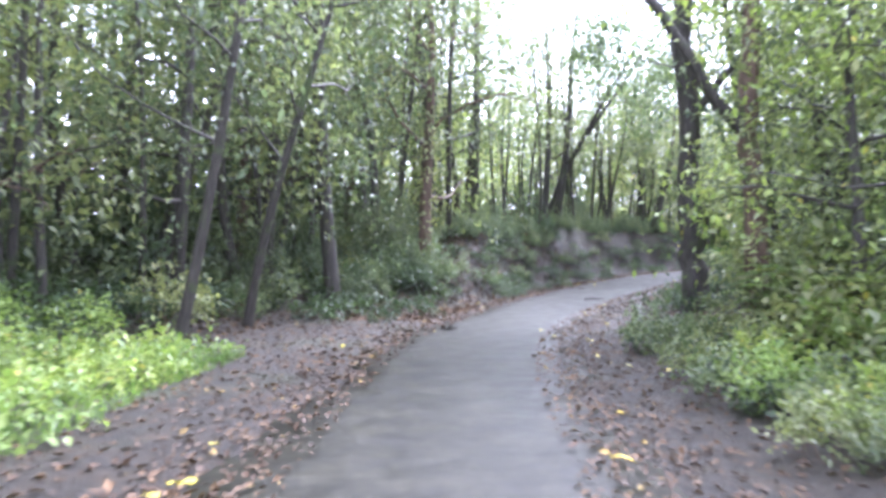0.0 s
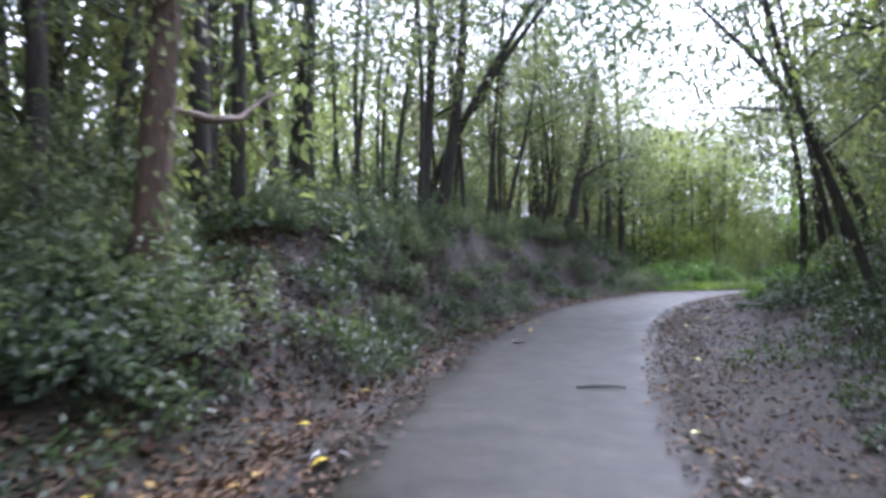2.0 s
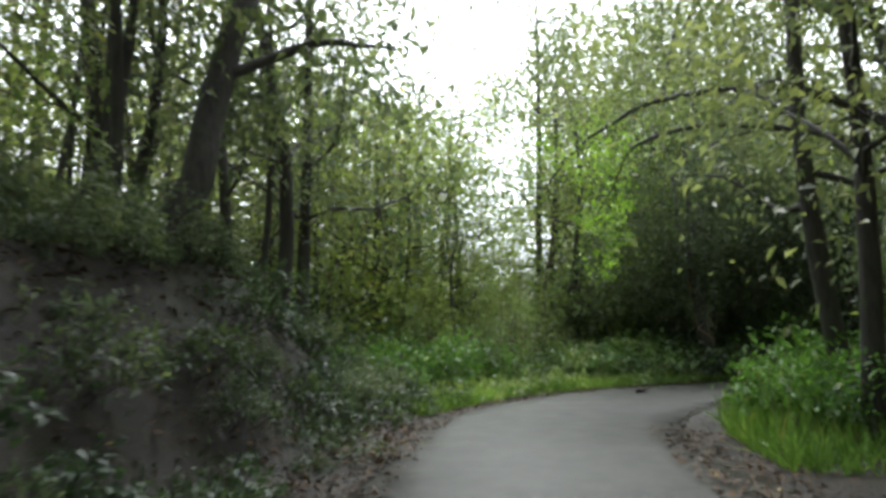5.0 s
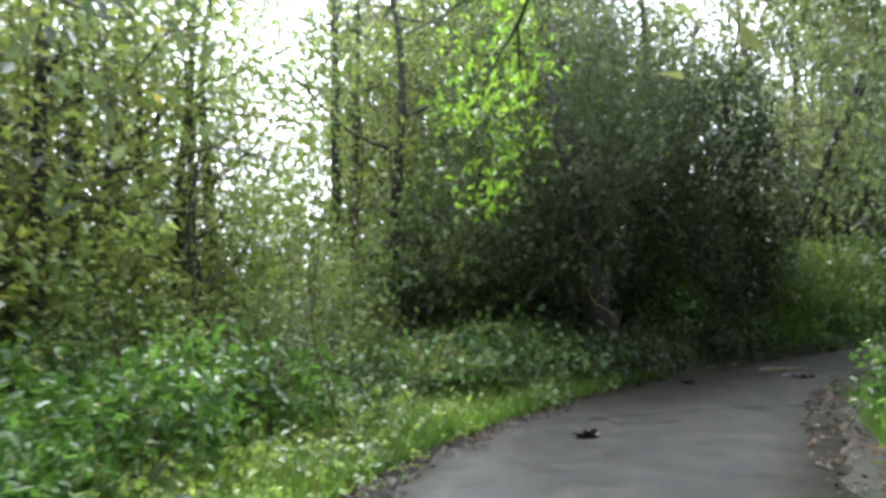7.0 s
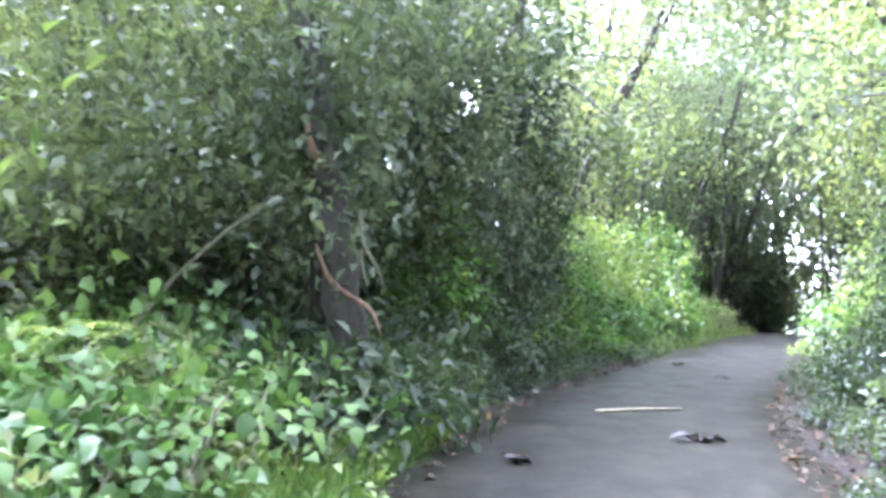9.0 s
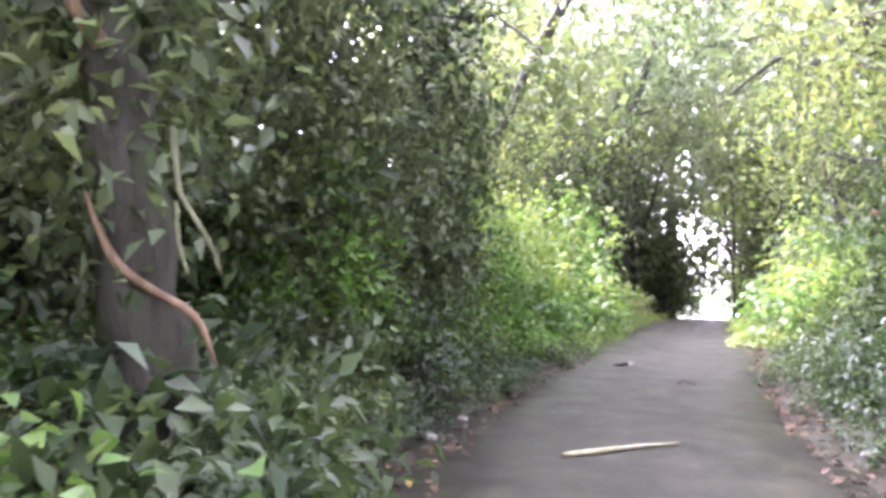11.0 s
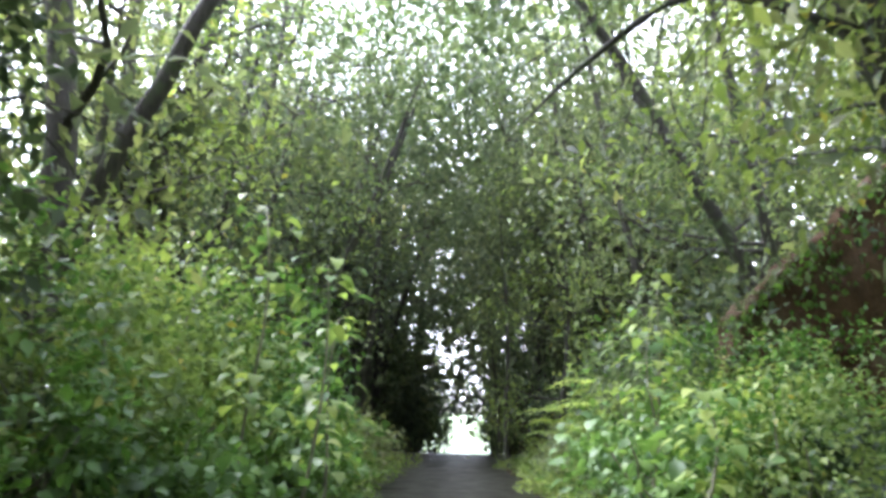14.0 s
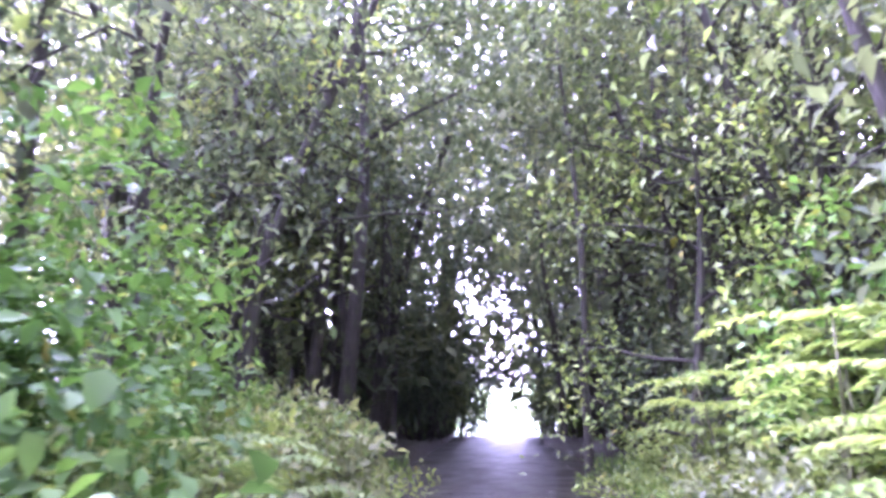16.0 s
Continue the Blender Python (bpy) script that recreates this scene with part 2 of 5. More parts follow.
def ground_z(x, y):
    x, y = np.atleast_1d(x).astype(float), np.atleast_1d(y).astype(float)
    s, d = road_sd(x, y)
    e = np.abs(d) - np.interp(s, LINE_S, LINE[:, 2]) / 2
    left = d > 0
    out = np.clip(e, 0, None)
    bank = (1.85 + 0.22 * wobble(0.5 * x, 0.55 * y)) * step_up(s, 14, 23) * (1 - step_up(s, 38.0, 42.0)) * step_up(out + 0.22 * wobble(0.9 * x, 1.1 * y), 0.4, 1.9)
    rise = 0.5 * step_up(out, 1.5, 6) * (1 - step_up(s, 14, 22)) + 0.45 * step_up(s, 47, 51) * step_up(out, 0.8, 3)
    mound = 0.5 * step_up(s, 8, 12) * (1 - step_up(s, 33, 37)) * step_up(out, 0.8, 3.0)
    z = np.where(left, bank + rise, mound) + 0.05 * wobble(x, y) * step_up(out, 0, 1.0) + 0.25 * wobble(0.2 * x, 0.2 * y) * step_up(out, 3, 12)
    return z + road_fall(s) - 0.035 * (1 - step_up(e, -0.25, 0.15))


def gz(x, y):
    return float(ground_z(x, y)[0])


# ---- mesh helpers ----
def mesh_from(name, verts, faces, mat, smooth=True):
    """A mesh from an array of places and an array of triangles or quads."""
    me = bpy.data.meshes.new(name)
    verts, faces = np.asarray(verts, np.float32), np.asarray(faces, np.int32)
    me.vertices.add(len(verts))
    me.vertices.foreach_set("co", verts.ravel())
    me.loops.add(faces.size)
    me.loops.foreach_set("vertex_index", faces.ravel())
    me.polygons.add(len(faces))
    me.polygons.foreach_set("loop_start", np.arange(0, faces.size, faces.shape[1], dtype=np.int32))
    me.update(calc_edges=True)
    if smooth:
        me.polygons.foreach_set("use_smooth", np.ones(len(faces), bool))
    me.materials.append(mat)
    return me


def part(name, me, parent, label=""):
    ob = new(name, me)
    ob.parent = parent
    return tagged(ob, label)


def unit(v):
    return v / np.maximum(np.linalg.norm(v, axis=-1, keepdims=True), 1e-9)


SIMPLE = (np.array([(0, 0, 0), (0.5, 0.42, 0.12), (0, 1, -0.08), (-0.5, 0.42, 0.12)]), np.array([(0, 1, 2), (0, 2, 3)]))
POINTED = (np.array([(0, 0, 0), (0.4, 0.27, 0.08), (0.4, 0.62, 0.08), (0, 1, -0.14), (-0.4, 0.62, 0.08), (-0.4, 0.27, 0.08)]), np.array([(0, 1, 2), (0, 2, 3), (0, 3, 4), (0, 4, 5)]))


def ovate_shape(k=5):
    """A pointed heart of a leaf, folded at its midrib and drooping to the tip."""
    w = np.linspace(0, 1, k + 1)
    half = 0.52 * np.sin(np.pi * w ** 0.62) ** 0.8 * (1 - 0.25 * w)
    mid = np.stack([0 * w, w * 1.02, 0.06 * np.sin(np.pi * w) - 0.22 * w**2], -1)
    v, f = [m for m in mid], []
    for sgn in (1, -1):
        first = len(v)
        v += [mid[i] + (sgn * half[i], -0.05 * (i < 2), 0.16 * half[i]) for i in range(1, k)]
        row = [0, *range(first, first + k - 1), k]
        for i in range(k):
            a, c, m0, m1 = row[i], row[i + 1], i, i + 1
            tris = [(m0, a, c), (m0, c, m1)] if sgn > 0 else [(m0, c, a), (m0, m1, c)]
            f += [t for t in tris if len(set(t)) == 3]
    return np.array(v), np.array(f)


OVATE, OVATE_PLAIN = ovate_shape(), ovate_shape(3)
BLADE = (np.array([(-0.5, 0, 0), (0.5, 0, 0), (-0.4, 0.5, 0.03), (0.4, 0.5, 0.03), (0, 1, -0.15)]), np.array([(0, 1, 3), (0, 3, 2), (2, 3, 4)]))


def leaves_of(rng, pos, ahead, up, length, wide, shape):
    """Arrays of leaves of one shape: their places, the way that each points, and its upper side."""
    tv, tf = shape
    n = len(pos)
    y = unit(ahead)
    x = unit(np.cross(y, up + 1e-4))
    z = np.cross(x, y)
    v = pos[:, None] + length[:, None, None] * (tv[None, :, :1] * wide * x[:, None] + tv[None, :, 1:2] * y[:, None] + tv[None, :, 2:] * z[:, None])
    return v.reshape(-1, 3), (tf[None] + len(tv) * np.arange(n)[:, None, None]).reshape(-1, tf.shape[1])


def joined(pieces):
    vs, fs, n = [], [], 0
    for v, f in pieces:
        vs.append(v)
        fs.append(f + n)
        n += len(v)
    return np.concatenate(vs), np.concatenate(fs)


def tube(path, radii, sides=7):
    """A tapered, closed stem along a path."""
    p, r = np.asarray(path, float), np.asarray(radii, float)
    t = unit(np.gradient(p, axis=0))
    a = unit(np.cross(t, np.where(np.abs(t[:, :1]) > 0.9, (0, 1, 0), (1, 0, 0))))
    b = np.cross(t, a)
    ang = np.linspace(0, 2 * np.pi, sides, endpoint=False)
    rings = p[:, None] + r[:, None, None] * (np.cos(ang)[None, :, None] * a[:, None] + np.sin(ang)[None, :, None] * b[:, None])
    n, i = len(p), np.arange(sides)
    j = (i + 1) % sides
    f = [np.stack([k * sides + i, k * sides + j, (k + 1) * sides + j, (k + 1) * sides + i], -1) for k in range(n - 1)]
    v = np.concatenate([rings.reshape(-1, 3), p[-1:]])
    tip = np.full(sides, len(v) - 1)
    f.append(np.stack([(n - 1) * sides + i, (n - 1) * sides + j, tip, tip], -1)[:, [0, 1, 2, 2]])
    f = np.concatenate(f)
    tri = np.concatenate([f[:, [0, 1, 2]], f[:-sides, [0, 2, 3]]])
    return v, tri


def curve_path(rng, a, b, bend, n=7):
    a, b = np.asarray(a, float), np.asarray(b, float)
    w = np.linspace(0, 1, n)[:, None]
    k1, k2 = rng.normal(0, bend, 3), rng.normal(0, bend * 0.5, 3)
    return a + (b - a) * w + k1 * np.sin(np.pi * w) + k2 * np.sin(2 * np.pi * w)


def clump_leaves(rng, centres, outward, per, spread, size, wide, shape, droop=0.25, flat=0.42):
    n = len(centres) * per
    c = np.repeat(centres, per, 0)
    o = np.repeat(outward, per, 0)
    pos = c + rng.normal(0, 1, (n, 3)) * spread
    ahead = o * 0.7 + rng.normal(0, 0.8, (n, 3)) - (0, 0, droop)
    up = np.array((0, 0, 1.0)) + o * 0.3 + rng.normal(0, flat, (n, 3))
    return leaves_of(rng, pos, ahead, up, size * rng.uniform(0.6, 1.35, n), wide, shape)


PROTO = {}


def keep(kind, ob):
    PROTO.setdefault(kind, []).append([ob, False])
    return ob


FAR = {}
SHRUBS = {"bright", "lush", "gloom", "mid", "dark"}
GROVE = {"light", "edge", "forest", "pole", "dim", "arch"}


def place(kind, x, y, size=1.0, turn=None, which=None, high=1.0, sink=0.05, z=None, toward=0.0):
    """Sets a plant of a kind on the ground: the built one first, then copies of it. toward: degrees by which it leans to the lane."""
    rows = PROTO[kind]
    row = rows[RNG.integers(len(rows)) if which is None else which % len(rows)]
    turn = RNG.uniform(0, 360) if turn is None else turn
    tilt = Matrix()
    if toward:
        s, d = road_sd(x, y)
        cx, cy = road_xy(s, 0.0)
        tilt = Matrix.Rotation(radians(toward), 4, Vector((0, 0, 1)).cross(Vector((float(cx[0]) - x, float(cy[0]) - y, 0))).normalized())
    m = pose(x, y, (gz(x, y) if z is None else z) - sink) @ tilt @ pose(0, 0, 0, 0, 0, turn) @ Matrix.Diagonal((size, size, size * high, 1))
    if kind in SHRUBS and row[1]:
        s, d = road_sd(x, y)
        if abs(float(d[0])) > 5.0:
            FAR.setdefault("shrub", []).append((row[0], m))
            return None
    if kind == "lowdark" and row[1] and abs(float(road_sd(x, y)[1][0])) > 2.9:
        FAR.setdefault("cover", []).append((row[0], m))
        return None
    if kind in GROVE and row[1]:
        s, d = road_sd(x, y)
        if abs(float(d[0])) > 7.0:
            FAR.setdefault("grove", []).append((row[0], m))
            return None
    if kind in ("deep", "brake"):
        FAR.setdefault(kind, []).append((row[0], m))
        return None
    if not row[1]:
        row[0].matrix_basis, row[1] = m, True
        return row[0]
    return copy_thing(row[0], m @ Matrix.Diagonal((*row[0].scale, 1)).inverted())


def join_far(kind, name, label, category):
    """All plants of a kind that stands deep in the wood, as one sheet of stuff."""
    by_mat = {}
    for ob, m in FAR[kind]:
        a = np.array(m)
        for child in ob.children:
            me = child.data
            v, f = np.empty(len(me.vertices) * 3, np.float32), np.empty(len(me.loops), np.int32)
            me.vertices.foreach_get("co", v)
            me.loops.foreach_get("vertex_index", f)
            by_mat.setdefault(me.materials[0], []).append((v.reshape(-1, 3) @ a[:3, :3].T + a[:3, 3], f.reshape(-1, 3)))
    pieces, index, mats = [], [], list(by_mat)
    for k, mat in enumerate(mats):
        v, f = joined(by_mat[mat])
        pieces.append((v, f))
        index.append(np.full(len(f), k, np.int32))
    me = mesh_from(name, *joined(pieces), mats[0])
    for mat in mats[1:]:
        me.materials.append(mat)
    me.polygons.foreach_set("material_index", np.concatenate(index))
    for row in PROTO.get(kind, []):
        for child in list(row[0].children):
            bpy.data.objects.remove(child)
        bpy.data.objects.remove(row[0])
    return tagged(new(name, me), label, category, kind="stuff")


RNG = np.random.default_rng(7)


def make_shrub(kind, label, category, h, r, clumps, per, size, wide, shape, mat, stem_mat, seed, low=0.15, spread=0.13, droop=0.25, lump=0.35, name="shrub"):
    rng = np.random.default_rng(seed)
    base = tagged(new(name), label, category)
    way = unit(rng.normal(0, 1, (clumps, 3)))
    way[:, 2] = np.abs(way[:, 2]) * 1.1 - low
    way = unit(way)
    rad = rng.uniform(0.5, 1, clumps) ** 0.6 * (1 + lump * np.sin(3 * way[:, 0] + seed) * np.cos(2.5 * way[:, 1] + 2 * seed))
    c = way * rad[:, None] * (r, r, h * 0.55) + (0, 0, h * 0.48)
    c[:, 2] = np.maximum(c[:, 2], 0.08)
    part("foliage", mesh_from("foliage", *clump_leaves(rng, c, way, per, spread, size, wide, shape, droop), mat), base)
    ends = c[rng.permutation(clumps)[:6]]
    stems = [tube(curve_path(rng, (rng.normal(0, 0.12 * r), rng.normal(0, 0.12 * r), -0.05), e, 0.08 * r, 5), np.linspace(0.018, 0.005, 5) * max(1, h / 1.5), 4) for e in ends]
    part("stem", mesh_from("stem", *joined(stems), stem_mat), base)["kind"] = "stuff"
    return keep(kind, base)


def make_tree(kind, label, h, r0, first, crown_r, limbs, clumps, per, size, mat, bark, seed, lean=0.06, wide=0.5, vine=None, spread=0.4, shape=SIMPLE, name="tree", low=0.0, far=False, flare=1.3):
    """A tapered trunk, limbs that leave it from the height first on, and a crown of leaf clumps at the limbs' ends."""
    rng = np.random.default_rng(seed)
    base = tagged(new(name), label, "tree")
    top = np.array((rng.normal(0, lean * h), rng.normal(0, lean * h), h * 0.92))
    spine = curve_path(rng, (0, 0, -0.2), top, 0.03 * h, 12)
    spine[:, :2] -= spine[0, :2]
    width = r0 * np.r_[flare, 1.06, np.linspace(1.0, 0.22, 10)]
    part("trunk", mesh_from("trunk", *tube(spine, width, 9), bark), base)
    wood, tips, outs = [], [], []
    for i in range(limbs):
        wood.append([])
        w = first + (1 - first) * (i + rng.uniform(0, 0.9)) / limbs
        k = w * 11
        a = np.array([np.interp(k, range(12), spine[:, j]) for j in range(3)])
        turn = i * 2.4 + rng.uniform(-0.5, 0.5)
        reach = crown_r * (1.05 - 0.55 * abs(w - 0.55)) * rng.uniform(0.7, 1.1)
        way = np.array((math.cos(turn), math.sin(turn), rng.uniform(0.15, 0.7) - low))
        p = curve_path(rng, a, a + way * reach, 0.1 * reach, 6)
        wood[-1].append(tube(p, np.linspace(0.38, 0.08, 6) * r0 * (1.1 - 0.5 * w), 4 if far else 5))
        for j in range(1 if far else 3):
            b = p[2 + j]
            side = unit(way + rng.normal(0, 0.7, 3))
            q = curve_path(rng, b, b + side * reach * rng.uniform(0.25, 0.5), 0.06 * reach, 5)
            wood[-1].append(tube(q, np.linspace(0.14, 0.04, 5) * r0, 3))
            tips += [q[-1], q[2]]
            outs += [side, side]
        tips += [p[-1], p[4]]
        outs += [way, way]
    if far:
        part("limb", mesh_from("limb", *joined(sum(wood, [])), bark), base)["kind"] = "stuff"
    else:
        for some in wood:
            part("limb", mesh_from("limb", *joined(some), bark), base)
    tips, outs = np.array(tips), unit(np.array(outs))
    pick = rng.integers(0, len(tips), clumps)
    c = tips[pick] + rng.normal(0, 0.13 * crown_r, (clumps, 3))
    part("crown", mesh_from("crown", *clump_leaves(rng, c, outs[pick], per, spread, size, wide, shape, 0.35), mat), base)
    if vine:
        n = vine
        w = rng.uniform(0.02, 0.75, n) ** 0.8
        k = np.stack([np.interp(w * 11, range(12), spine[:, j]) for j in range(3)], -1)
        ang = rng.uniform(0, 2 * np.pi, n)
        o = np.stack([np.cos(ang), np.sin(ang), np.zeros(n)], -1)
        pos = k + o * (r0 + rng.exponential(0.12, n))[:, None]
        part("climbing_vine", mesh_from("climbing_vine", *leaves_of(rng, pos, o * 0.5 - (0, 0, 0.8) + rng.normal(0, 0.3, (n, 3)), o + rng.normal(0, 0.4, (n, 3)), rng.uniform(0.07, 0.15, n), 0.7, SIMPLE), LEAF_MID), base, "green climbing vine leaves")
    return keep(kind, base)


# ---- ground and road ----
def axis_lines(a, b, fine, far):
    mid = np.arange(a, b + 0.01, fine)
    grow = np.cumsum(fine * 1.35 ** np.arange(1, 40))
    grow = grow[grow < far]
    return np.r_[(a - grow)[::-1], mid, b + grow]


gx, gy = axis_lines(-16, 70, 0.42, 1600), axis_lines(-6, 52, 0.42, 1600)
mx_, my_ = np.meshgrid(gx, gy, indexing="ij")
near = (np.abs(mx_ - 26) < 130) & (np.abs(my_ - 26) < 130)
zz = np.zeros(mx_.shape)
zz[near] = ground_z(mx_[near], my_[near])
zz[~near] = -1.1
ni, nj = len(gx), len(gy)
ii, jj = np.meshgrid(np.arange(ni - 1), np.arange(nj - 1), indexing="ij")
k0 = (ii * nj + jj).ravel()
ground = new("ground", mesh_from("ground", np.stack([mx_, my_, zz], -1).reshape(-1, 3), np.stack([k0, k0 + nj, k0 + nj + 1, k0 + 1], -1), SOIL))
tagged(ground, "brown forest soil with moss and leaf mould", "ground", kind="structure")


def make_road():
    s = np.arange(-40, 98, 0.15)
    across = np.array([-1.0, -0.97, -0.6, -0.2, 0.2, 0.6, 0.97, 1.0])
    half = np.interp(s, LINE_S, LINE[:, 2]) / 2
    rng = np.random.default_rng(3)

    def ragged():
        out = np.zeros(len(s))
        for step, size in ((30, 0.14), (9, 0.09), (3, 0.05), (1, 0.025)):
            knots = rng.normal(0, size, len(s) // step + 3)
            out += np.interp(np.arange(len(s)) / step, np.arange(len(knots)), knots)
        return out

    rag_l, rag_r = ragged(), ragged()
    v = []
    for c in across:
        d = c * (half + (rag_l if c > 0 else rag_r))
        x, y = road_xy(s, d)
        z = road_fall(s) + 0.02 * (1 - c * c) + (-0.06 if abs(c) == 1 else 0.0) + 0.0004 * wobble(x, y)
        v.append(np.stack([x, y, z], -1))
    v = np.stack(v, 1)
    n, m = len(s), len(across)
    a, b = np.meshgrid(np.arange(n - 1), np.arange(m - 1), indexing="ij")
    k = (a * m + b).ravel()
    return mesh_from("road", v.reshape(-1, 3), np.stack([k, k + m, k + m + 1, k + 1], -1), ASPHALT)


road = tagged(new("road", make_road()), "narrow worn grey asphalt lane, wet from rain", "road", kind="structure")

# ---- plants: one of each kind ----
for i in range(3):
    make_shrub("bright", "fresh green leafy shrub beside the lane", "shrub", 1.3, 0.85, 56, 11, 0.14, 0.6, POINTED, LEAF_BRIGHT, BARK_PALE, 10 + i, low=0.4)
for i in range(3):
    make_shrub("lush", "lush deep green leafy shrub beside the lane", "shrub", 1.3, 0.85, 56, 11, 0.13, 0.58, POINTED, LEAF_LUSH, BARK_PALE, 15 + i, low=0.4)
for i in range(3):
    make_shrub("mid", "green leafy undergrowth shrub in the forest", "shrub", 1.2, 0.9, 52, 11, 0.142, 0.55, SIMPLE, LEAF_MID, BARK_BROWN, 20 + i, low=0.4)
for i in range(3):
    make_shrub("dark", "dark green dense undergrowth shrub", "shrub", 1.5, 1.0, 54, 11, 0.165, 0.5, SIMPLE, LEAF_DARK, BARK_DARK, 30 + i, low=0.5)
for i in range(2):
    make_shrub("gloom", "wet shrub beside the lane, leaf colour darkened for deep shade", "shrub", 1.5, 1.0, 54, 12, 0.15, 0.52, SIMPLE, LEAF_SHADED, BARK_DARK, 36 + i, low=0.5)
for i in range(3):
    make_shrub("broad", "plant with large heart-shaped pale green leaves", "plant", 0.75, 0.55, 28, 6, 0.095, 0.85, OVATE_PLAIN, LEAF_BIG, BARK_PALE, 40 + i, spread=0.12, droop=0.55, name="broad_leaved_plant")
for i in range(2):
    make_shrub("tall", "tall bush with fresh green leaves leaning over the lane", "bush", 3.0, 1.2, 120, 16, 0.125, 0.6, SIMPLE, LEAF_LUSH if i else LEAF_BRIGHT, BARK_PALE, 50 + i, spread=0.16, low=0.5, name="bush")
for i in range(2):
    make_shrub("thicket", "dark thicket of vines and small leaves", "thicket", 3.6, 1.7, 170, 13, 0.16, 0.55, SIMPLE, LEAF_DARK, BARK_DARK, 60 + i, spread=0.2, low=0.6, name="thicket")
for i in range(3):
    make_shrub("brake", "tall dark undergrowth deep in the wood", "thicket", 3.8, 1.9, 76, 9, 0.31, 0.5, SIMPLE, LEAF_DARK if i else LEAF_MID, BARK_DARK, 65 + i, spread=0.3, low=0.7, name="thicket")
for i in range(2):
    make_shrub("low", "low green ground plants at the verge", "plant", 0.32, 0.7, 30, 11, 0.095, 0.6, SIMPLE, LEAF_BRIGHT, BARK_PALE, 70 + i, spread=0.09, low=0.3, name="ground_plant")
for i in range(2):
    make_shrub("lowdark", "low green plants on the forest floor, leaves toned dark for shade", "plant", 0.5, 0.8, 30, 10, 0.128, 0.55, SIMPLE, LEAF_SHADED, BARK_DARK, 80 + i, spread=0.1, low=0.3, name="ground_plant")



def make_frond_shrub(kind, label, h, fronds, pairs, leaflet, mat, seed):
    """A shrub of arching feather leaves: each frond a stalk with pairs of leaflets."""
    rng = np.random.default_rng(seed)
    base = tagged(new("feather_leaved_shrub"), label, "shrub")
    stem_end = []
    stems = []
    for i in range(4):
        e = np.array((rng.normal(0, 0.25), rng.normal(0, 0.25), h * rng.uniform(0.6, 0.95)))
        p = curve_path(rng, (rng.normal(0, 0.08), rng.normal(0, 0.08), -0.05), e, 0.06, 6)
        stems.append(tube(p, np.linspace(0.02, 0.007, 6), 5))
        stem_end += [p[3], p[4], p[5], p[5]]
    for i in range(fronds):
        a = stem_end[i % len(stem_end)]
        turn = i * 2.4 + rng.uniform(-0.4, 0.4)
        o = np.array((math.cos(turn), math.sin(turn), 0))
        length = rng.uniform(0.45, 0.75)
        w = np.linspace(0, 1, pairs + 1)[:, None]
        p = a + o * length * w + np.array((0, 0, 1)) * (0.35 * w - 0.45 * w**2) * length
        pieces = [tube(p, np.linspace(0.006, 0.002, pairs + 1), 3)]
        side = np.cross(o, (0, 0, 1))
        for sgn in (1, -1):
            q = p[1:]
            n = len(q)
            ahead = sgn * side + 0.35 * o + rng.normal(0, 0.1, (n, 3)) - (0, 0, 0.2)
            pieces.append(leaves_of(rng, q, ahead, np.tile((0, 0, 1.0), (n, 1)) + rng.normal(0, 0.15, (n, 3)), leaflet * (1.1 - 0.5 * w[1:, 0]), 0.42, SIMPLE))
        part("frond", mesh_from("frond", *joined(pieces), mat), base)
    part("stem", mesh_from("stem", *joined(stems), BARK_PALE), base)["kind"] = "stuff"
    return keep(kind, base)


for i in range(2):
    make_frond_shrub("frond", "light green shrub with arching feather leaves", 1.35, 22, 9, 0.15, LEAF_BRIGHT, 90 + i)
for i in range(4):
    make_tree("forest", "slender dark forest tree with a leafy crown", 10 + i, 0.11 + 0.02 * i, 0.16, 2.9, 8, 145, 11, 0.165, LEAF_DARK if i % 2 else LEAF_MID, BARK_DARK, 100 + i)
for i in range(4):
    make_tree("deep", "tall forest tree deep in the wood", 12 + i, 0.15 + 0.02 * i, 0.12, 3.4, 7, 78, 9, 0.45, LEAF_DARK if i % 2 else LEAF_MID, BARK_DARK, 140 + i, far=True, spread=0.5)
for i in range(2):
    make_tree("brown", "brown-barked forest tree with climbing vine leaves", 11, 0.16, 0.2, 3.0, 9, 180, 12, 0.175, LEAF_MID, BARK_BROWN, 110 + i, vine=800)
for i in range(3):
    make_tree("pole", "thin straight young tree with few leaves", 8.5 + i, 0.05 + 0.01 * i, 0.35, 1.2, 6, 54, 10, 0.14, LEAF_MID, BARK_DARK, 120 + i, lean=0.04, far=True)
for i in range(3):
    make_tree("edge", "leafy roadside tree with a light green crown", 8 + i, 0.12, 0.12, 2.9, 9, 180, 12, 0.145, LEAF_MID if i else LEAF_BRIGHT, BARK_DARK, 130 + i, low=0.2)


for i in range(3):
    make_tree("arch", "tall tree arching over the lane", 9.5 + i, 0.095, 0.34, 3.1, 9, 185, 13, 0.155, LEAF_DARK if i else LEAF_MID, BARK_DARK, 150 + i)
for i in range(3):
    make_tree("light", "slender sapling with thin light green foliage", 6 + 0.6 * i, 0.045, 0.22, 1.6, 8, 90, 10, 0.135, LEAF_BRIGHT, BARK_BROWN, 160 + i, lean=0.07, far=True, spread=0.34, low=0.1)
for i in range(3):
    make_tree("dim", "tall dark tree with a bare lower trunk", 11 + i, 0.15, 0.4, 2.7, 8, 135, 11, 0.18, LEAF_DARK, BARK_DARK, 170 + i, lean=0.03, far=True)
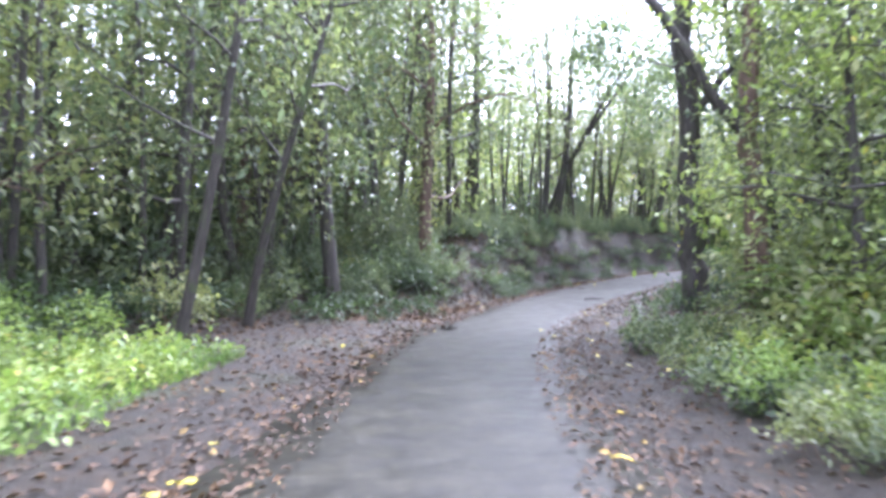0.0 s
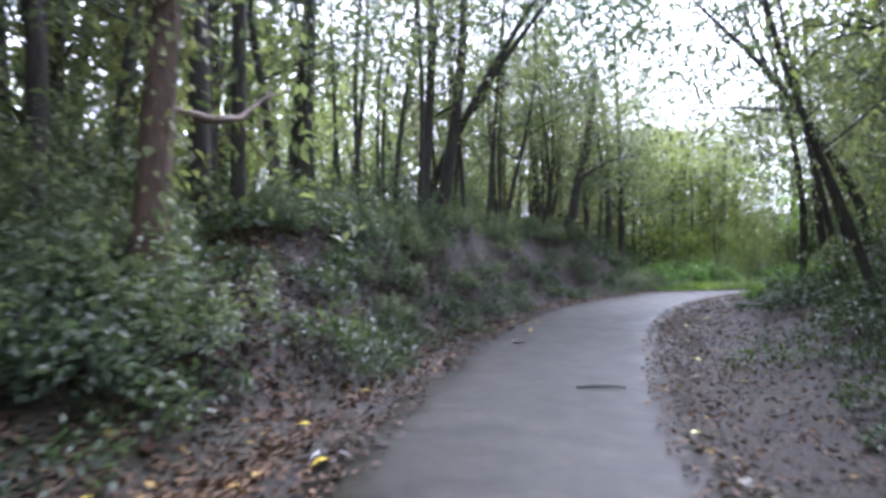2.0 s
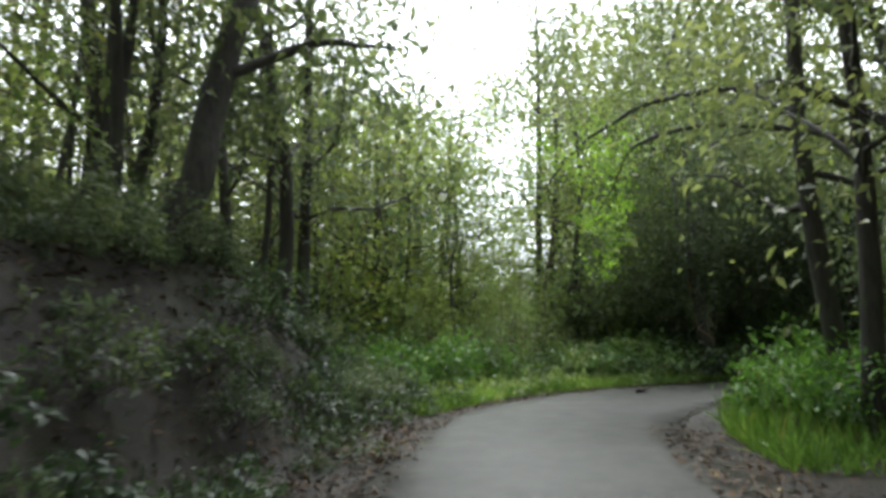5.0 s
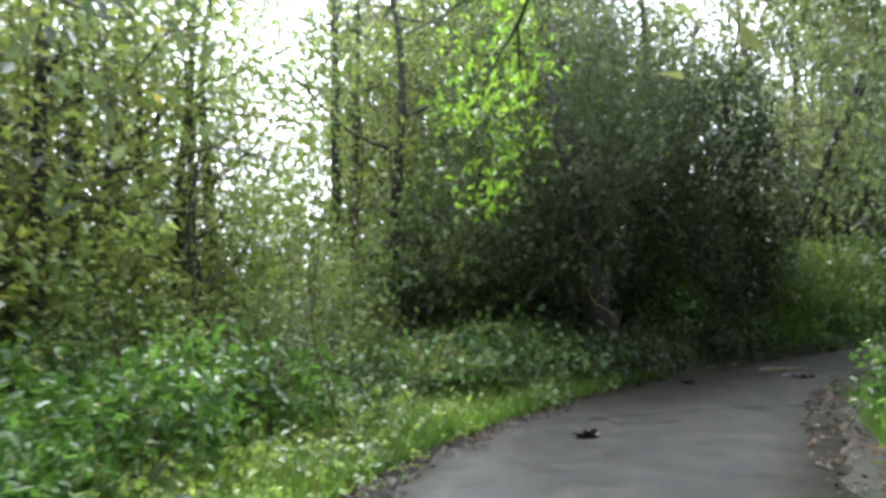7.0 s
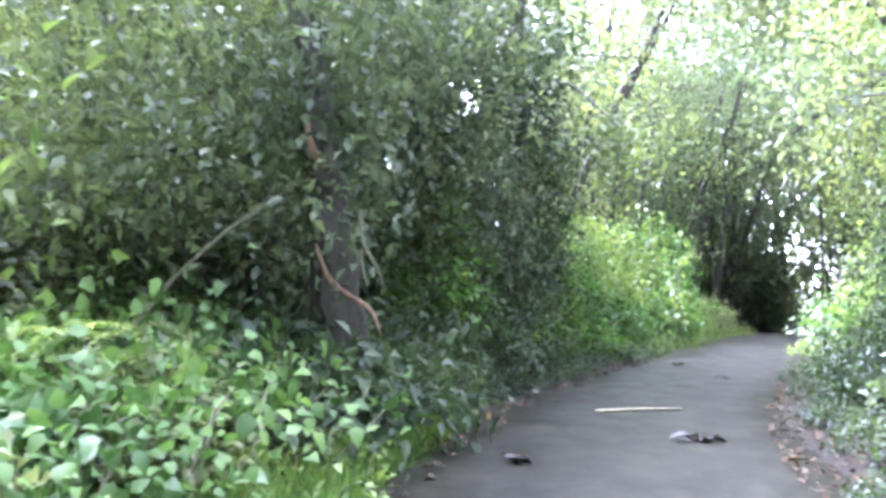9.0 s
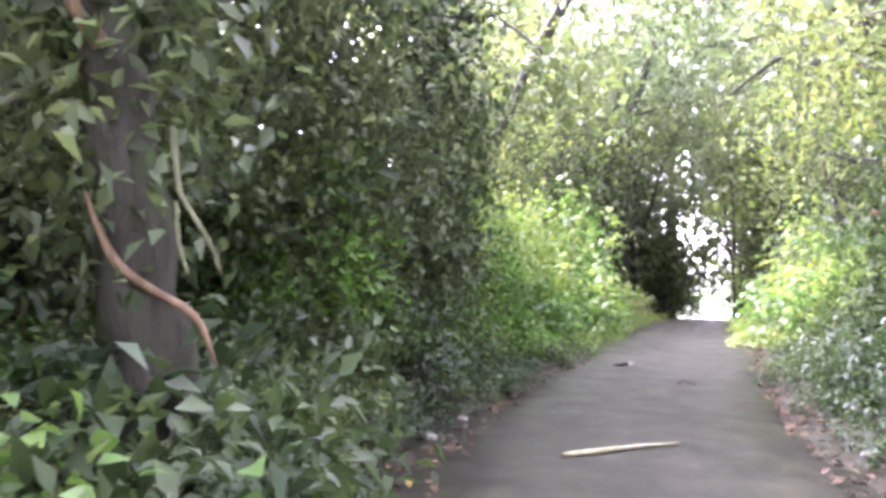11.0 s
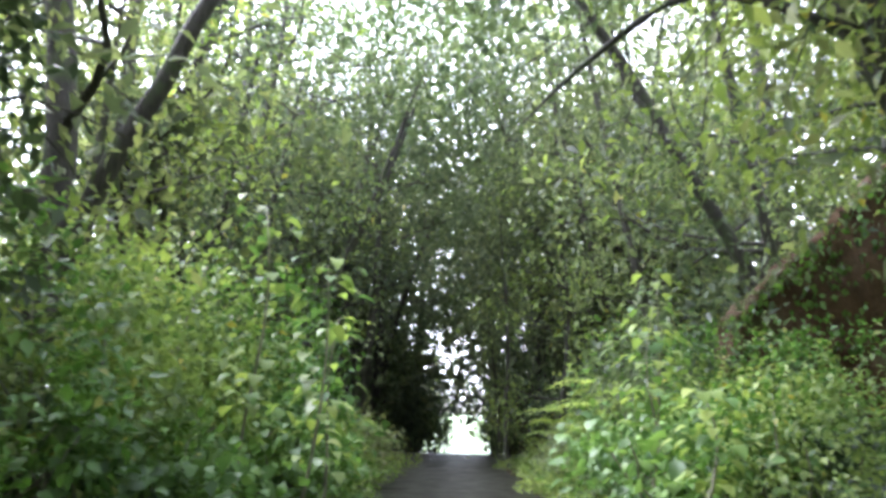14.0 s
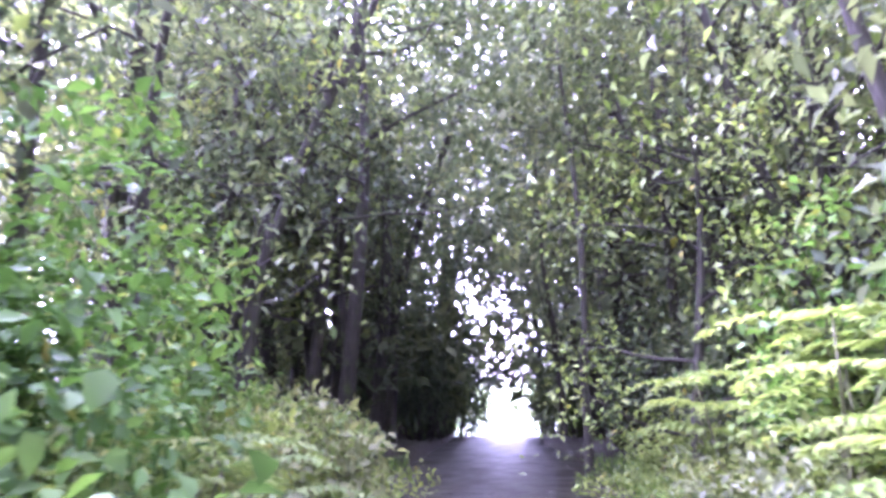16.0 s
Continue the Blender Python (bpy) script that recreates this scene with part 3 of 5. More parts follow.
TALL = {"forest", "deep", "edge", "brown", "arch", "dim"}
# kinds that keep out of the clearing beyond the bend
SHADY = {"forest", "deep", "brake", "dark", "thicket", "arch", "dim"}


def spread_plants(kind, s0, s1, d0, d1, count, small, large, high=1.0, gap=0.0, toward=0.0, other=None):
    """Plants over a stretch of the road's side, kept a little apart, of another kind within a stretch of it; d is the distance from the road's edge, negative to the right."""
    global RNG
    RNG = np.random.default_rng([int(abs(v) * 10) for v in (s0, s1, d0 + 50, d1 + 50, count)] + [len(kind)])
    done = []
    for _ in range(count * 6):
        if len(done) == count:
            break
        s, d = RNG.uniform(s0, s1), RNG.uniform(d0, d1)
        half = float(np.interp(s, LINE_S, LINE[:, 2])) / 2
        x, y = (float(v) for v in road_xy(s, d + math.copysign(half, d)))
        if abs(float(road_sd(x, y)[1][0])) < abs(d) * 0.8 + half - 0.1:
            continue
        along, off = (x - 13) * 0.69 + (y - 35.3) * 0.72, (x - 13) * -0.72 + (y - 35.3) * 0.69
        if kind in TALL and along > 9 and -1.4 - 0.02 * along < off < 0.4 + 0.02 * along:
            continue
        if kind in SHADY and math.hypot(x - 13, y - 35.3) > 4 and 0.66 < math.atan2(y - 35.3, x - 13) < 1.2:
            continue
        if gap and any((x - a) ** 2 + (y - b) ** 2 < gap * gap for a, b in done):
            continue
        done.append((x, y))
        place(other[0] if other and other[1] < s < other[2] else kind, x, y, RNG.uniform(small, large), high=high * RNG.uniform(0.9, 1.15), toward=toward * RNG.uniform(0.6, 1.3))


# ---- forest on the left of the first stretch ----
place("brown", -0.6, 19.7, 1.0, turn=62, which=0)
place("forest", -8.4, 24.0, 1.3, turn=10, which=3)
place("brown", -4.6, 19.2, 0.8, turn=200, which=1)
place("pole", -5.5, 13.6, 1.0)
place("pole", -4.0, 16.6, 1.0)
place("forest", -6.4, 16.2, 0.9)
place("forest", 4.4, 31.2, 1.0, which=2)
spread_plants("forest", 2, 24, 3.2, 10, 18, 0.75, 1.1, gap=1.9)
spread_plants("dim", 25, 34, 6, 12, 5, 0.8, 1.0, gap=1.5)
spread_plants("deep", 23, 32, 7.5, 16, 9, 0.8, 1.1, gap=1.8)
spread_plants("deep", -2, 24, 7, 26, 42, 0.75, 1.15, gap=2.3)
spread_plants("brown", 6, 30, 4, 10, 4, 0.8, 1.1, gap=3)
spread_plants("pole", 4, 24, 3, 14, 14, 0.8, 1.2, gap=1.2)
spread_plants("pole", 27, 41, 2.0, 6, 24, 0.8, 1.1, gap=0.8)
spread_plants("dim", 15, 30, 2.6, 9, 11, 0.8, 1.1, gap=1.8)
spread_plants("dark", 4, 24, 3.4, 8, 18, 0.6, 1.0, gap=1.1)
spread_plants("dark", 15, 40, 1.5, 3.2, 50, 0.35, 0.55, gap=0.45)
spread_plants("dark", 22, 41, 0.7, 1.9, 34, 0.22, 0.4, gap=0.45)
spread_plants("thicket", 14, 38, 3.0, 6.0, 16, 0.4, 0.6, gap=1.0)
spread_plants("mid", 10, 22, 3.0, 4.6, 9, 0.4, 0.75, gap=0.8)
spread_plants("lowdark", 8, 22, 3.3, 5.5, 26, 0.6, 1.2, gap=0.6)
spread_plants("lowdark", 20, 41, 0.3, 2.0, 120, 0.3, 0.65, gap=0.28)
spread_plants("lowdark", 38, 42, 0.5, 2.0, 10, 0.5, 0.9, gap=0.4)
spread_plants("lowdark", 13, 26, 0.7, 2.6, 34, 0.4, 0.8, gap=0.4)
spread_plants("light", 24, 40, 4, 13, 14, 0.8, 1.2, gap=1.6)
spread_plants("brake", -2, 28, 6.5, 20, 44, 0.65, 1.15, gap=1.5)
spread_plants("low", 1.5, 9.0, 2.0, 4.0, 26, 0.7, 1.2, gap=0.45)
spread_plants("bright", 5, 9.5, 3.0, 4.8, 8, 0.35, 0.5, gap=0.7)

spread_plants("arch", 10, 27, 2.2, 5.5, 12, 0.8, 1.0, gap=1.7, toward=7)

for x, y, size in ((12.6, 41.0, 0.95), (15.0, 43.8, 1.1), (17.0, 47.2, 1.1), (13.6, 46.5, 1.1)):
    place("edge", x, y, size)
for k, size in ((10.5, 0.5), (13, 0.55), (16, 0.62), (19, 0.68), (22, 0.75)):
    place("edge", 13 + 0.69 * k - 0.4, 35.3 + 0.72 * k + 0.5, size, which=0)
rng = np.random.default_rng(55)
for k in np.arange(6.5, 27, 0.9):
    side, lean = rng.uniform(-1.5, 1.2), rng.uniform(0.75, 1.0)
    x, y = 13 + 0.69 * k - 0.72 * side, 35.3 + 0.72 * k + 0.69 * side
    place("light", x, y, (0.16 * k + 1.2) / 6.2 * lean)
for k in np.arange(8.0, 26, 0.9):
    for side in (rng.uniform(1.3, 5.0), rng.uniform(-6.0, -2.0)):
        x, y = 13 + 0.69 * k - 0.72 * side, 35.3 + 0.72 * k + 0.69 * side
        if float(road_sd(x, y)[1][0]) > 5.2:
            place("light" if rng.uniform() < 0.4 else "edge", x, y, rng.uniform(0.9, 1.3), which=0)
for k, side, size in ((12, 2.1, 0.7), (15, 2.3, 0.8), (20, 2.6, 0.9), (18, -4.9, 0.8), (23, -5.2, 0.9)):
    place("edge", 13 + 0.69 * k - 0.72 * side, 35.3 + 0.72 * k + 0.69 * side, size)
for x, y, size in ((12.6, 39.2, 0.85), (14.0, 40.9, 0.9), (15.6, 32.2, 0.85), (17.4, 33.0, 0.85)):
    place("forest", x, y, size, high=1.25)
for x, y in ((21.2, 48.3), (20.5, 47.6), (22.0, 49.2), (19.4, 46.8)):
    place("pole", x, y, 0.7)
for x, y, size in ((31.0, 42.8, 1.15), (33.0, 41.0, 1.1), (35.2, 39.4, 1.05), (29.2, 44.4, 1.2), (37.4, 38.6, 1.1)):
    place("forest", x, y, size)

# ---- the right side of the first stretch ----
spread_plants("arch", 14, 38, -5.5, -2.6, 9, 0.8, 1.0, gap=1.8, toward=8)
spread_plants("forest", 8, 34, -9, -4.0, 15, 0.8, 1.15, gap=2.0)
spread_plants("deep", -2, 38, -22, -8, 32, 0.8, 1.15, gap=2.4)
spread_plants("edge", 8, 30, -7, -3.8, 8, 0.75, 1.0, gap=2.2)
place("edge", 6.3, 9.4, 0.7, turn=30, which=1)
place("edge", 5.6, 6.6, 0.55, turn=130, which=2)
spread_plants("bright", 2.0, 9.5, -4.2, -2.2, 12, 0.45, 0.75, gap=0.6)
spread_plants("mid", 3, 14, -5.5, -2.8, 22, 0.7, 1.2, gap=0.7)
spread_plants("mid", 18, 32, -4.5, -2.8, 12, 0.5, 0.9, gap=0.9)
spread_plants("dark", 8, 34, -7, -3.6, 26, 0.8, 1.3, gap=0.9)
spread_plants("brake", 0, 38, -18, -6, 36, 0.7, 1.2, gap=1.6)
spread_plants("mid", 4.4, 10.5, -2.2, -1.0, 11, 0.32, 0.55, gap=0.5)
spread_plants("bright", 3.6, 8.0, -2.6, -1.4, 7, 0.35, 0.5, gap=0.5)
spread_plants("edge", 4.5, 9.5, -4.6, -2.8, 4, 0.5, 0.7, gap=0.9)
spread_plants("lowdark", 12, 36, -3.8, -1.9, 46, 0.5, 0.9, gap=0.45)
spread_plants("lowdark", 4, 10, -2.6, -1.4, 12, 0.4, 0.8, gap=0.5)

spread_plants("lowdark", 10, 32, -3.4, -1.0, 30, 0.35, 0.7, gap=0.5)

# ---- the bend, open to the sky beyond ----
spread_plants("lush", 41.5, 45.2, 1.5, 3.6, 22, 0.55, 0.9, gap=0.6)
spread_plants("tall", 41, 52, 4.5, 12, 18, 0.6, 1.0, gap=1.2)
spread_plants("edge", 37, 50, 6, 17, 18, 0.8, 1.15, gap=1.9)
spread_plants("arch", 34, 41, 2.5, 7, 7, 0.7, 0.9, gap=1.6)
spread_plants("deep", 34, 54, 14, 34, 22, 0.8, 1.1, gap=2.4)
spread_plants("brake", 36, 52, 9, 24, 24, 0.7, 1.2, gap=1.6)
spread_plants("mid", 42, 52, 3.5, 9, 20, 0.8, 1.4, gap=0.9)
spread_plants("low", 42, 50, 0.3, 2.0, 34, 0.5, 1.0, gap=0.4)
spread_plants("broad", 46.5, 53.5, 1.6, 4.6, 50, 0.7, 1.2, gap=0.35)
spread_plants("mid", 46, 53, 1.4, 4.0, 26, 0.4, 0.7, gap=0.5)
spread_plants("lush", 38, 48, -3.2, -0.9, 26, 0.6, 0.9, gap=0.6)
spread_plants("tall", 38, 50, -6, -3.4, 8, 0.6, 0.9, gap=1.3)
spread_plants("edge", 34, 52, -12, -4.5, 14, 0.9, 1.2, gap=1.9)
spread_plants("arch", 47, 58, -6, -3.2, 7, 0.85, 1.05, gap=1.7, toward=8)
spread_plants("deep", 36, 58, -16, -8, 8, 0.8, 1.1, gap=2.0)
spread_plants("forest", 35, 42, 4.5, 11, 6, 0.8, 1.1, gap=1.8)
spread_plants("thicket", 50, 57, 3.6, 6.5, 7, 0.9, 1.3, gap=1.2)
spread_plants("forest", 52, 64, 4.5, 12, 12, 0.9, 1.2, gap=1.9)
spread_plants("edge", 46, 56, 6.5, 12, 5, 0.7, 1.0, gap=2.2)
spread_plants("deep", 54, 72, 10, 30, 22, 0.9, 1.2, gap=2.6)
spread_plants("brake", 50, 72, 7, 20, 20, 0.7, 1.2, gap=1.8)

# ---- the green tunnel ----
# gloom and lowdark plants: this stretch's shade is put into their leaf colour
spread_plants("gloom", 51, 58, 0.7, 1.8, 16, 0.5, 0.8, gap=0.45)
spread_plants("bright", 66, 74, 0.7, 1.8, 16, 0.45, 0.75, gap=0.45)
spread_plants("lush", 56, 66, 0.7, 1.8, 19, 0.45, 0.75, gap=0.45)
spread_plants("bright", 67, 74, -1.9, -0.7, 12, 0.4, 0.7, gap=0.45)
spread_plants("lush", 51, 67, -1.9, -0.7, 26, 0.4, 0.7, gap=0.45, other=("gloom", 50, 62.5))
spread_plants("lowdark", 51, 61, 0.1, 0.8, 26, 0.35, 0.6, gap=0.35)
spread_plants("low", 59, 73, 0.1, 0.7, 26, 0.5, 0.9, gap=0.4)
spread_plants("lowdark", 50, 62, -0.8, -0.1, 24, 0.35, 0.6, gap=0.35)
spread_plants("low", 62, 73, -0.7, -0.1, 18, 0.5, 0.9, gap=0.4)
spread_plants("arch", 76, 92, 1.7, 4.4, 11, 0.95, 1.2, gap=1.5, toward=5)
spread_plants("arch", 76, 92, -4.4, -1.7, 11, 0.95, 1.2, gap=1.5, toward=5)
for x, y, size in ((41.1, 30.35, 1.45), (40.1, 30.9, 1.15), (41.9, 30.0, 1.35), (39.3, 31.1, 0.95), (43.1, 29.8, 1.2), (40.6, 29.9, 1.5), (41.3, 34.6, 0.9), (24.2, 41.0, 0.8), (3.9, 9.9, 0.8), (4.4, 8.2, 0.85)):
    place("frond", x, y, size)
spread_plants("tall", 54, 68, 1.7, 3.2, 9, 0.65, 0.95, gap=1.0)
spread_plants("lush", 61, 69, 0.5, 2.2, 15, 0.6, 0.85, gap=0.5)
spread_plants("mid", 68, 76, 0.6, 2.2, 12, 0.6, 0.9, gap=0.5)
spread_plants("mid", 62, 74, -2.3, -0.6, 12, 0.5, 0.8, gap=0.5)
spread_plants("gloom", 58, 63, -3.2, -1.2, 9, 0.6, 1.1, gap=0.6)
spread_plants("tall", 63.5, 68, -3.4, -2.0, 6, 0.5, 0.75, gap=1.0)
spread_plants("broad", 62.5, 66, -2.0, -0.6, 15, 1.1, 1.7, gap=0.4)
spread_plants("broad", 60, 66, 0.5, 1.6, 14, 1.1, 1.6, gap=0.4)
place("edge", 44.6, 29.4, 0.62, which=0)
spread_plants("edge", 50, 70, -8.0, -4.6, 8, 0.8, 1.1, gap=1.8)
spread_plants("edge", 60, 72, 4.2, 7.0, 5, 0.8, 1.1, gap=1.8)
spread_plants("forest", 78, 90, 3.0, 7, 6, 0.8, 1.1, gap=1.4, toward=2)
spread_plants("forest", 78, 90, -7, -3.0, 6, 0.8, 1.1, gap=1.4, toward=2)
spread_plants("dim", 75, 90, 1.6, 6, 13, 0.9, 1.15, gap=1.0)
spread_plants("dim", 76, 90, -6, -1.6, 11, 0.9, 1.15, gap=1.1)
spread_plants("thicket", 72, 80, -4.5, -2.6, 4, 0.5, 0.75, gap=1.2)
spread_plants("deep", 80, 98, 0.9, 11, 26, 0.9, 1.3, gap=1.8, toward=2)
spread_plants("deep", 80, 98, -11, -0.9, 26, 0.9, 1.3, gap=1.8, toward=2)
spread_plants("thicket", 55, 61, 2.4, 4.2, 6, 0.75, 0.95, gap=1.0)
spread_plants("arch", 54, 60, 2.8, 5.0, 3, 0.9, 1.1, gap=1.6, toward=9)
spread_plants("bright", 67, 73, 0.6, 2.4, 14, 0.6, 0.9, gap=0.5)
spread_plants("arch", 56, 63, -5.0, -3.0, 4, 0.9, 1.1, gap=1.6, toward=9)
spread_plants("arch", 69, 77, 3.6, 5.5, 4, 1.0, 1.15, gap=1.6, toward=10)
spread_plants("arch", 66, 76, -4.5, -2.8, 5, 1.0, 1.15, gap=1.6, toward=10)
spread_plants("forest", 70, 82, 3.4, 6.5, 5, 1.0, 1.2, gap=1.8, toward=4)
spread_plants("forest", 68, 82, -7, -3.4, 7, 1.0, 1.2, gap=1.8, toward=4)
spread_plants("tall", 64, 72, 1.5, 3.0, 6, 0.7, 1.0, gap=1.1)
spread_plants("tall", 66, 78, -3.0, -1.6, 4, 0.7, 0.95, gap=1.1)
spread_plants("thicket", 66, 78, -3.4, -1.7, 6, 0.7, 0.95, gap=1.2)
spread_plants("edge", 72, 80, 2.4, 4.2, 4, 0.9, 1.1, gap=1.8, toward=4)
spread_plants("edge", 66, 80, -9, -4.6, 7, 0.9, 1.2, gap=1.5)
spread_plants("edge", 72, 80, -4.4, -2.4, 4, 0.9, 1.1, gap=1.8, toward=4)
spread_plants("deep", 56, 70, 7, 13, 9, 0.8, 1.1, gap=2.2)
spread_plants("brake", 86, 97, 0.5, 2.2, 12, 0.5, 0.7, gap=0.9, high=2.0)
spread_plants("brake", 86, 97, -2.2, -0.5, 12, 0.5, 0.7, gap=0.9, high=2.0)
spread_plants("brake", 72, 97, 3, 9, 14, 0.6, 1.0, gap=1.4)
spread_plants("brake", 70, 97, -9, -3, 16, 0.6, 1.0, gap=1.4)
spread_plants("deep", 46, 80, -24, -7, 34, 0.8, 1.1, gap=2.4)
spread_plants("brake", 40, 76, -18, -6, 22, 0.7, 1.2, gap=1.8)
spread_plants("deep", 68, 82, 5, 12, 8, 0.7, 1.0, gap=2.2)


for k, (s, d) in enumerate(((87, 1.25), (90, 1.0), (93, 0.75), (96, 0.6), (89, 1.6))):
    x, y = road_xy(s, d + 0.55)
    place("brake", float(x), float(y), 0.5, turn=70 * k, which=k, high=2.3)
join_far("deep", "background_trees", "tall trees standing deep in the wood", "trees")
join_far("brake", "background_undergrowth", "dark undergrowth filling the wood", "undergrowth")


for x, y, size in ((-0.3, 18.9, 0.5), (-1.0, 18.5, 0.6), (-0.9, 19.3, 0.7), (0.1, 19.5, 0.45), (-1.8, 18.0, 0.6)):
    place("dark", x, y, size)
spread_plants("lowdark", 15.2, 19.2, 1.9, 3.6, 12, 0.6, 1.0, gap=0.5)

# ---- trees and limbs of their own shape ----
def own_tree(name, label, bark, limbs, leaf_parts, x=0, y=0):
    """A tree from given stems (rows of path and radii) and leaf clumps (rows of centres, leaves in a clump, spread, size, material)."""
    base = tagged(new(name), label, "tree")
    base.location = (x, y, climb_at(x, y))
    rng = np.random.default_rng(int(abs(x * 10 + y)) + 5)
    for part_name, path, radii, mat in limbs:
        p = np.array(path, float) - (x, y, 0)
        k = np.linspace(0, len(p) - 1, len(p) * 4)
        fine = np.stack([np.interp(k, range(len(p)), p[:, j]) for j in range(3)], -1)
        for _ in range(3):
            fine[1:-1] = (fine[:-2] + 2 * fine[1:-1] + fine[2:]) / 4
        fine[1:-1] += rng.normal(0, 0.12 * radii[0], fine[1:-1].shape)
        part(part_name, mesh_from(part_name, *tube(fine, np.interp(k, range(len(radii)) if len(radii) == len(p) else np.linspace(0, len(p) - 1, len(radii)), radii), 9), mat or bark), base)
    for part_name, centres, per, spread, size, wide, mat, shape in leaf_parts:
        c = np.array(centres, float) - (x, y, 0)
        part(part_name, mesh_from(part_name, *clump_leaves(rng, c, unit(rng.normal(0, 1, c.shape) + (0, 0, -0.2)), per, spread, size, wide, shape, 0.5), mat), base)
    return base


def cloud(seed, centre, radii, count):
    """Clump centres over a lumpy ball."""
    rng = np.random.default_rng(seed)
    w = unit(rng.normal(0, 1, (count, 3)))
    return w * (rng.uniform(0.35, 1, count) ** 0.5)[:, None] * radii * (1 + 0.3 * np.sin(4 * w[:, :1] + seed)) + centre


# roadside tree with a dark straight trunk
own_tree("roadside_tree", "dark straight roadside tree standing in leaf litter", BARK_DARK,
         [("trunk", [(4.42, 13.5, -0.4), (4.4, 13.5, 0.35), (4.37, 13.5, 1.2), (4.35, 13.5, 2.2), (4.3, 13.6, 5), (4.25, 13.7, 8), (4.4, 13.9, 11)], (0.34, 0.26, 0.21, 0.19, 0.18, 0.15, 0.08), None),
          ("limb", [(4.33, 13.55, 3.6), (5.2, 13.2, 4.8), (6.2, 12.8, 5.6)], (0.09, 0.06, 0.03), None),
          ("limb", [(4.28, 13.65, 6.2), (3.4, 14.2, 7.4), (2.6, 14.9, 8.4)], (0.09, 0.06, 0.03), None)],
         [("crown", np.concatenate([cloud(1, (5.6, 13.4, 6.2), (2.0, 2.0, 1.6), 130), cloud(2, (3.6, 14.6, 9.0), (1.8, 1.8, 1.4), 90)]), 20, 0.3, 0.12, 0.5, LEAF_DARK, SIMPLE)], 4.4, 13.5)
# forked tree among the shrubs, one limb leaning over the lane
own_tree("forked_tree", "forked tree with a dark limb leaning over the lane", BARK_BROWN,
         [("trunk", [(4.6, 11.2, 0.2), (4.5, 11.1, 2), (4.35, 11.0, 3.1), (4.5, 11, 5), (4.7, 11.2, 8)], (0.2, 0.16, 0.15, 0.12, 0.06), None),
          ("limb", [(4.36, 11.0, 3.0), (3.9, 11.0, 3.5), (3.4, 11, 4.4), (2.95, 11, 5.0), (2.2, 11.2, 6.2)], (0.12, 0.09, 0.08, 0.07, 0.03), BARK_DARK)],
         [("crown", np.concatenate([cloud(3, (5.3, 10.8, 4.6), (1.5, 1.5, 1.8), 120), cloud(4, (5.8, 10.2, 2.6), (1.2, 1.3, 1.0), 80), cloud(5, (2.4, 11.4, 7.0), (1.2, 1.2, 0.9), 60)]), 22, 0.25, 0.1, 0.55, LEAF_MID, SIMPLE)], 4.6, 11.2)
own_tree("bank_tree", "dark leaning tree on top of the bank, large drooping leaves", BARK_DARK,
         [("trunk", [(9.7, 36.2, 1.3), (10.1, 36.4, 2.6), (10.6, 36.7, 4.2), (11.1, 36.9, 6.2), (11.3, 37.2, 8)], (0.22, 0.17, 0.15, 0.12, 0.05), None),
          ("limb", [(10.5, 36.6, 3.9), (11.6, 36.5, 4.6), (12.8, 36.6, 4.8)], (0.07, 0.05, 0.02), None),
          ("limb", [(10.8, 36.8, 5.0), (11.8, 37.8, 5.8), (12.6, 38.6, 6.0)], (0.07, 0.05, 0.02), None)],
         [("crown", np.concatenate([cloud(18, (11.6, 37.4, 4.6), (2.0, 1.8, 1.5), 130), cloud(19, (10.6, 36.9, 7.0), (2.4, 2.2, 1.6), 70)]), 13, 0.25, 0.16, 0.5, LEAF_DARK, SIMPLE)], 9.7, 36.2)
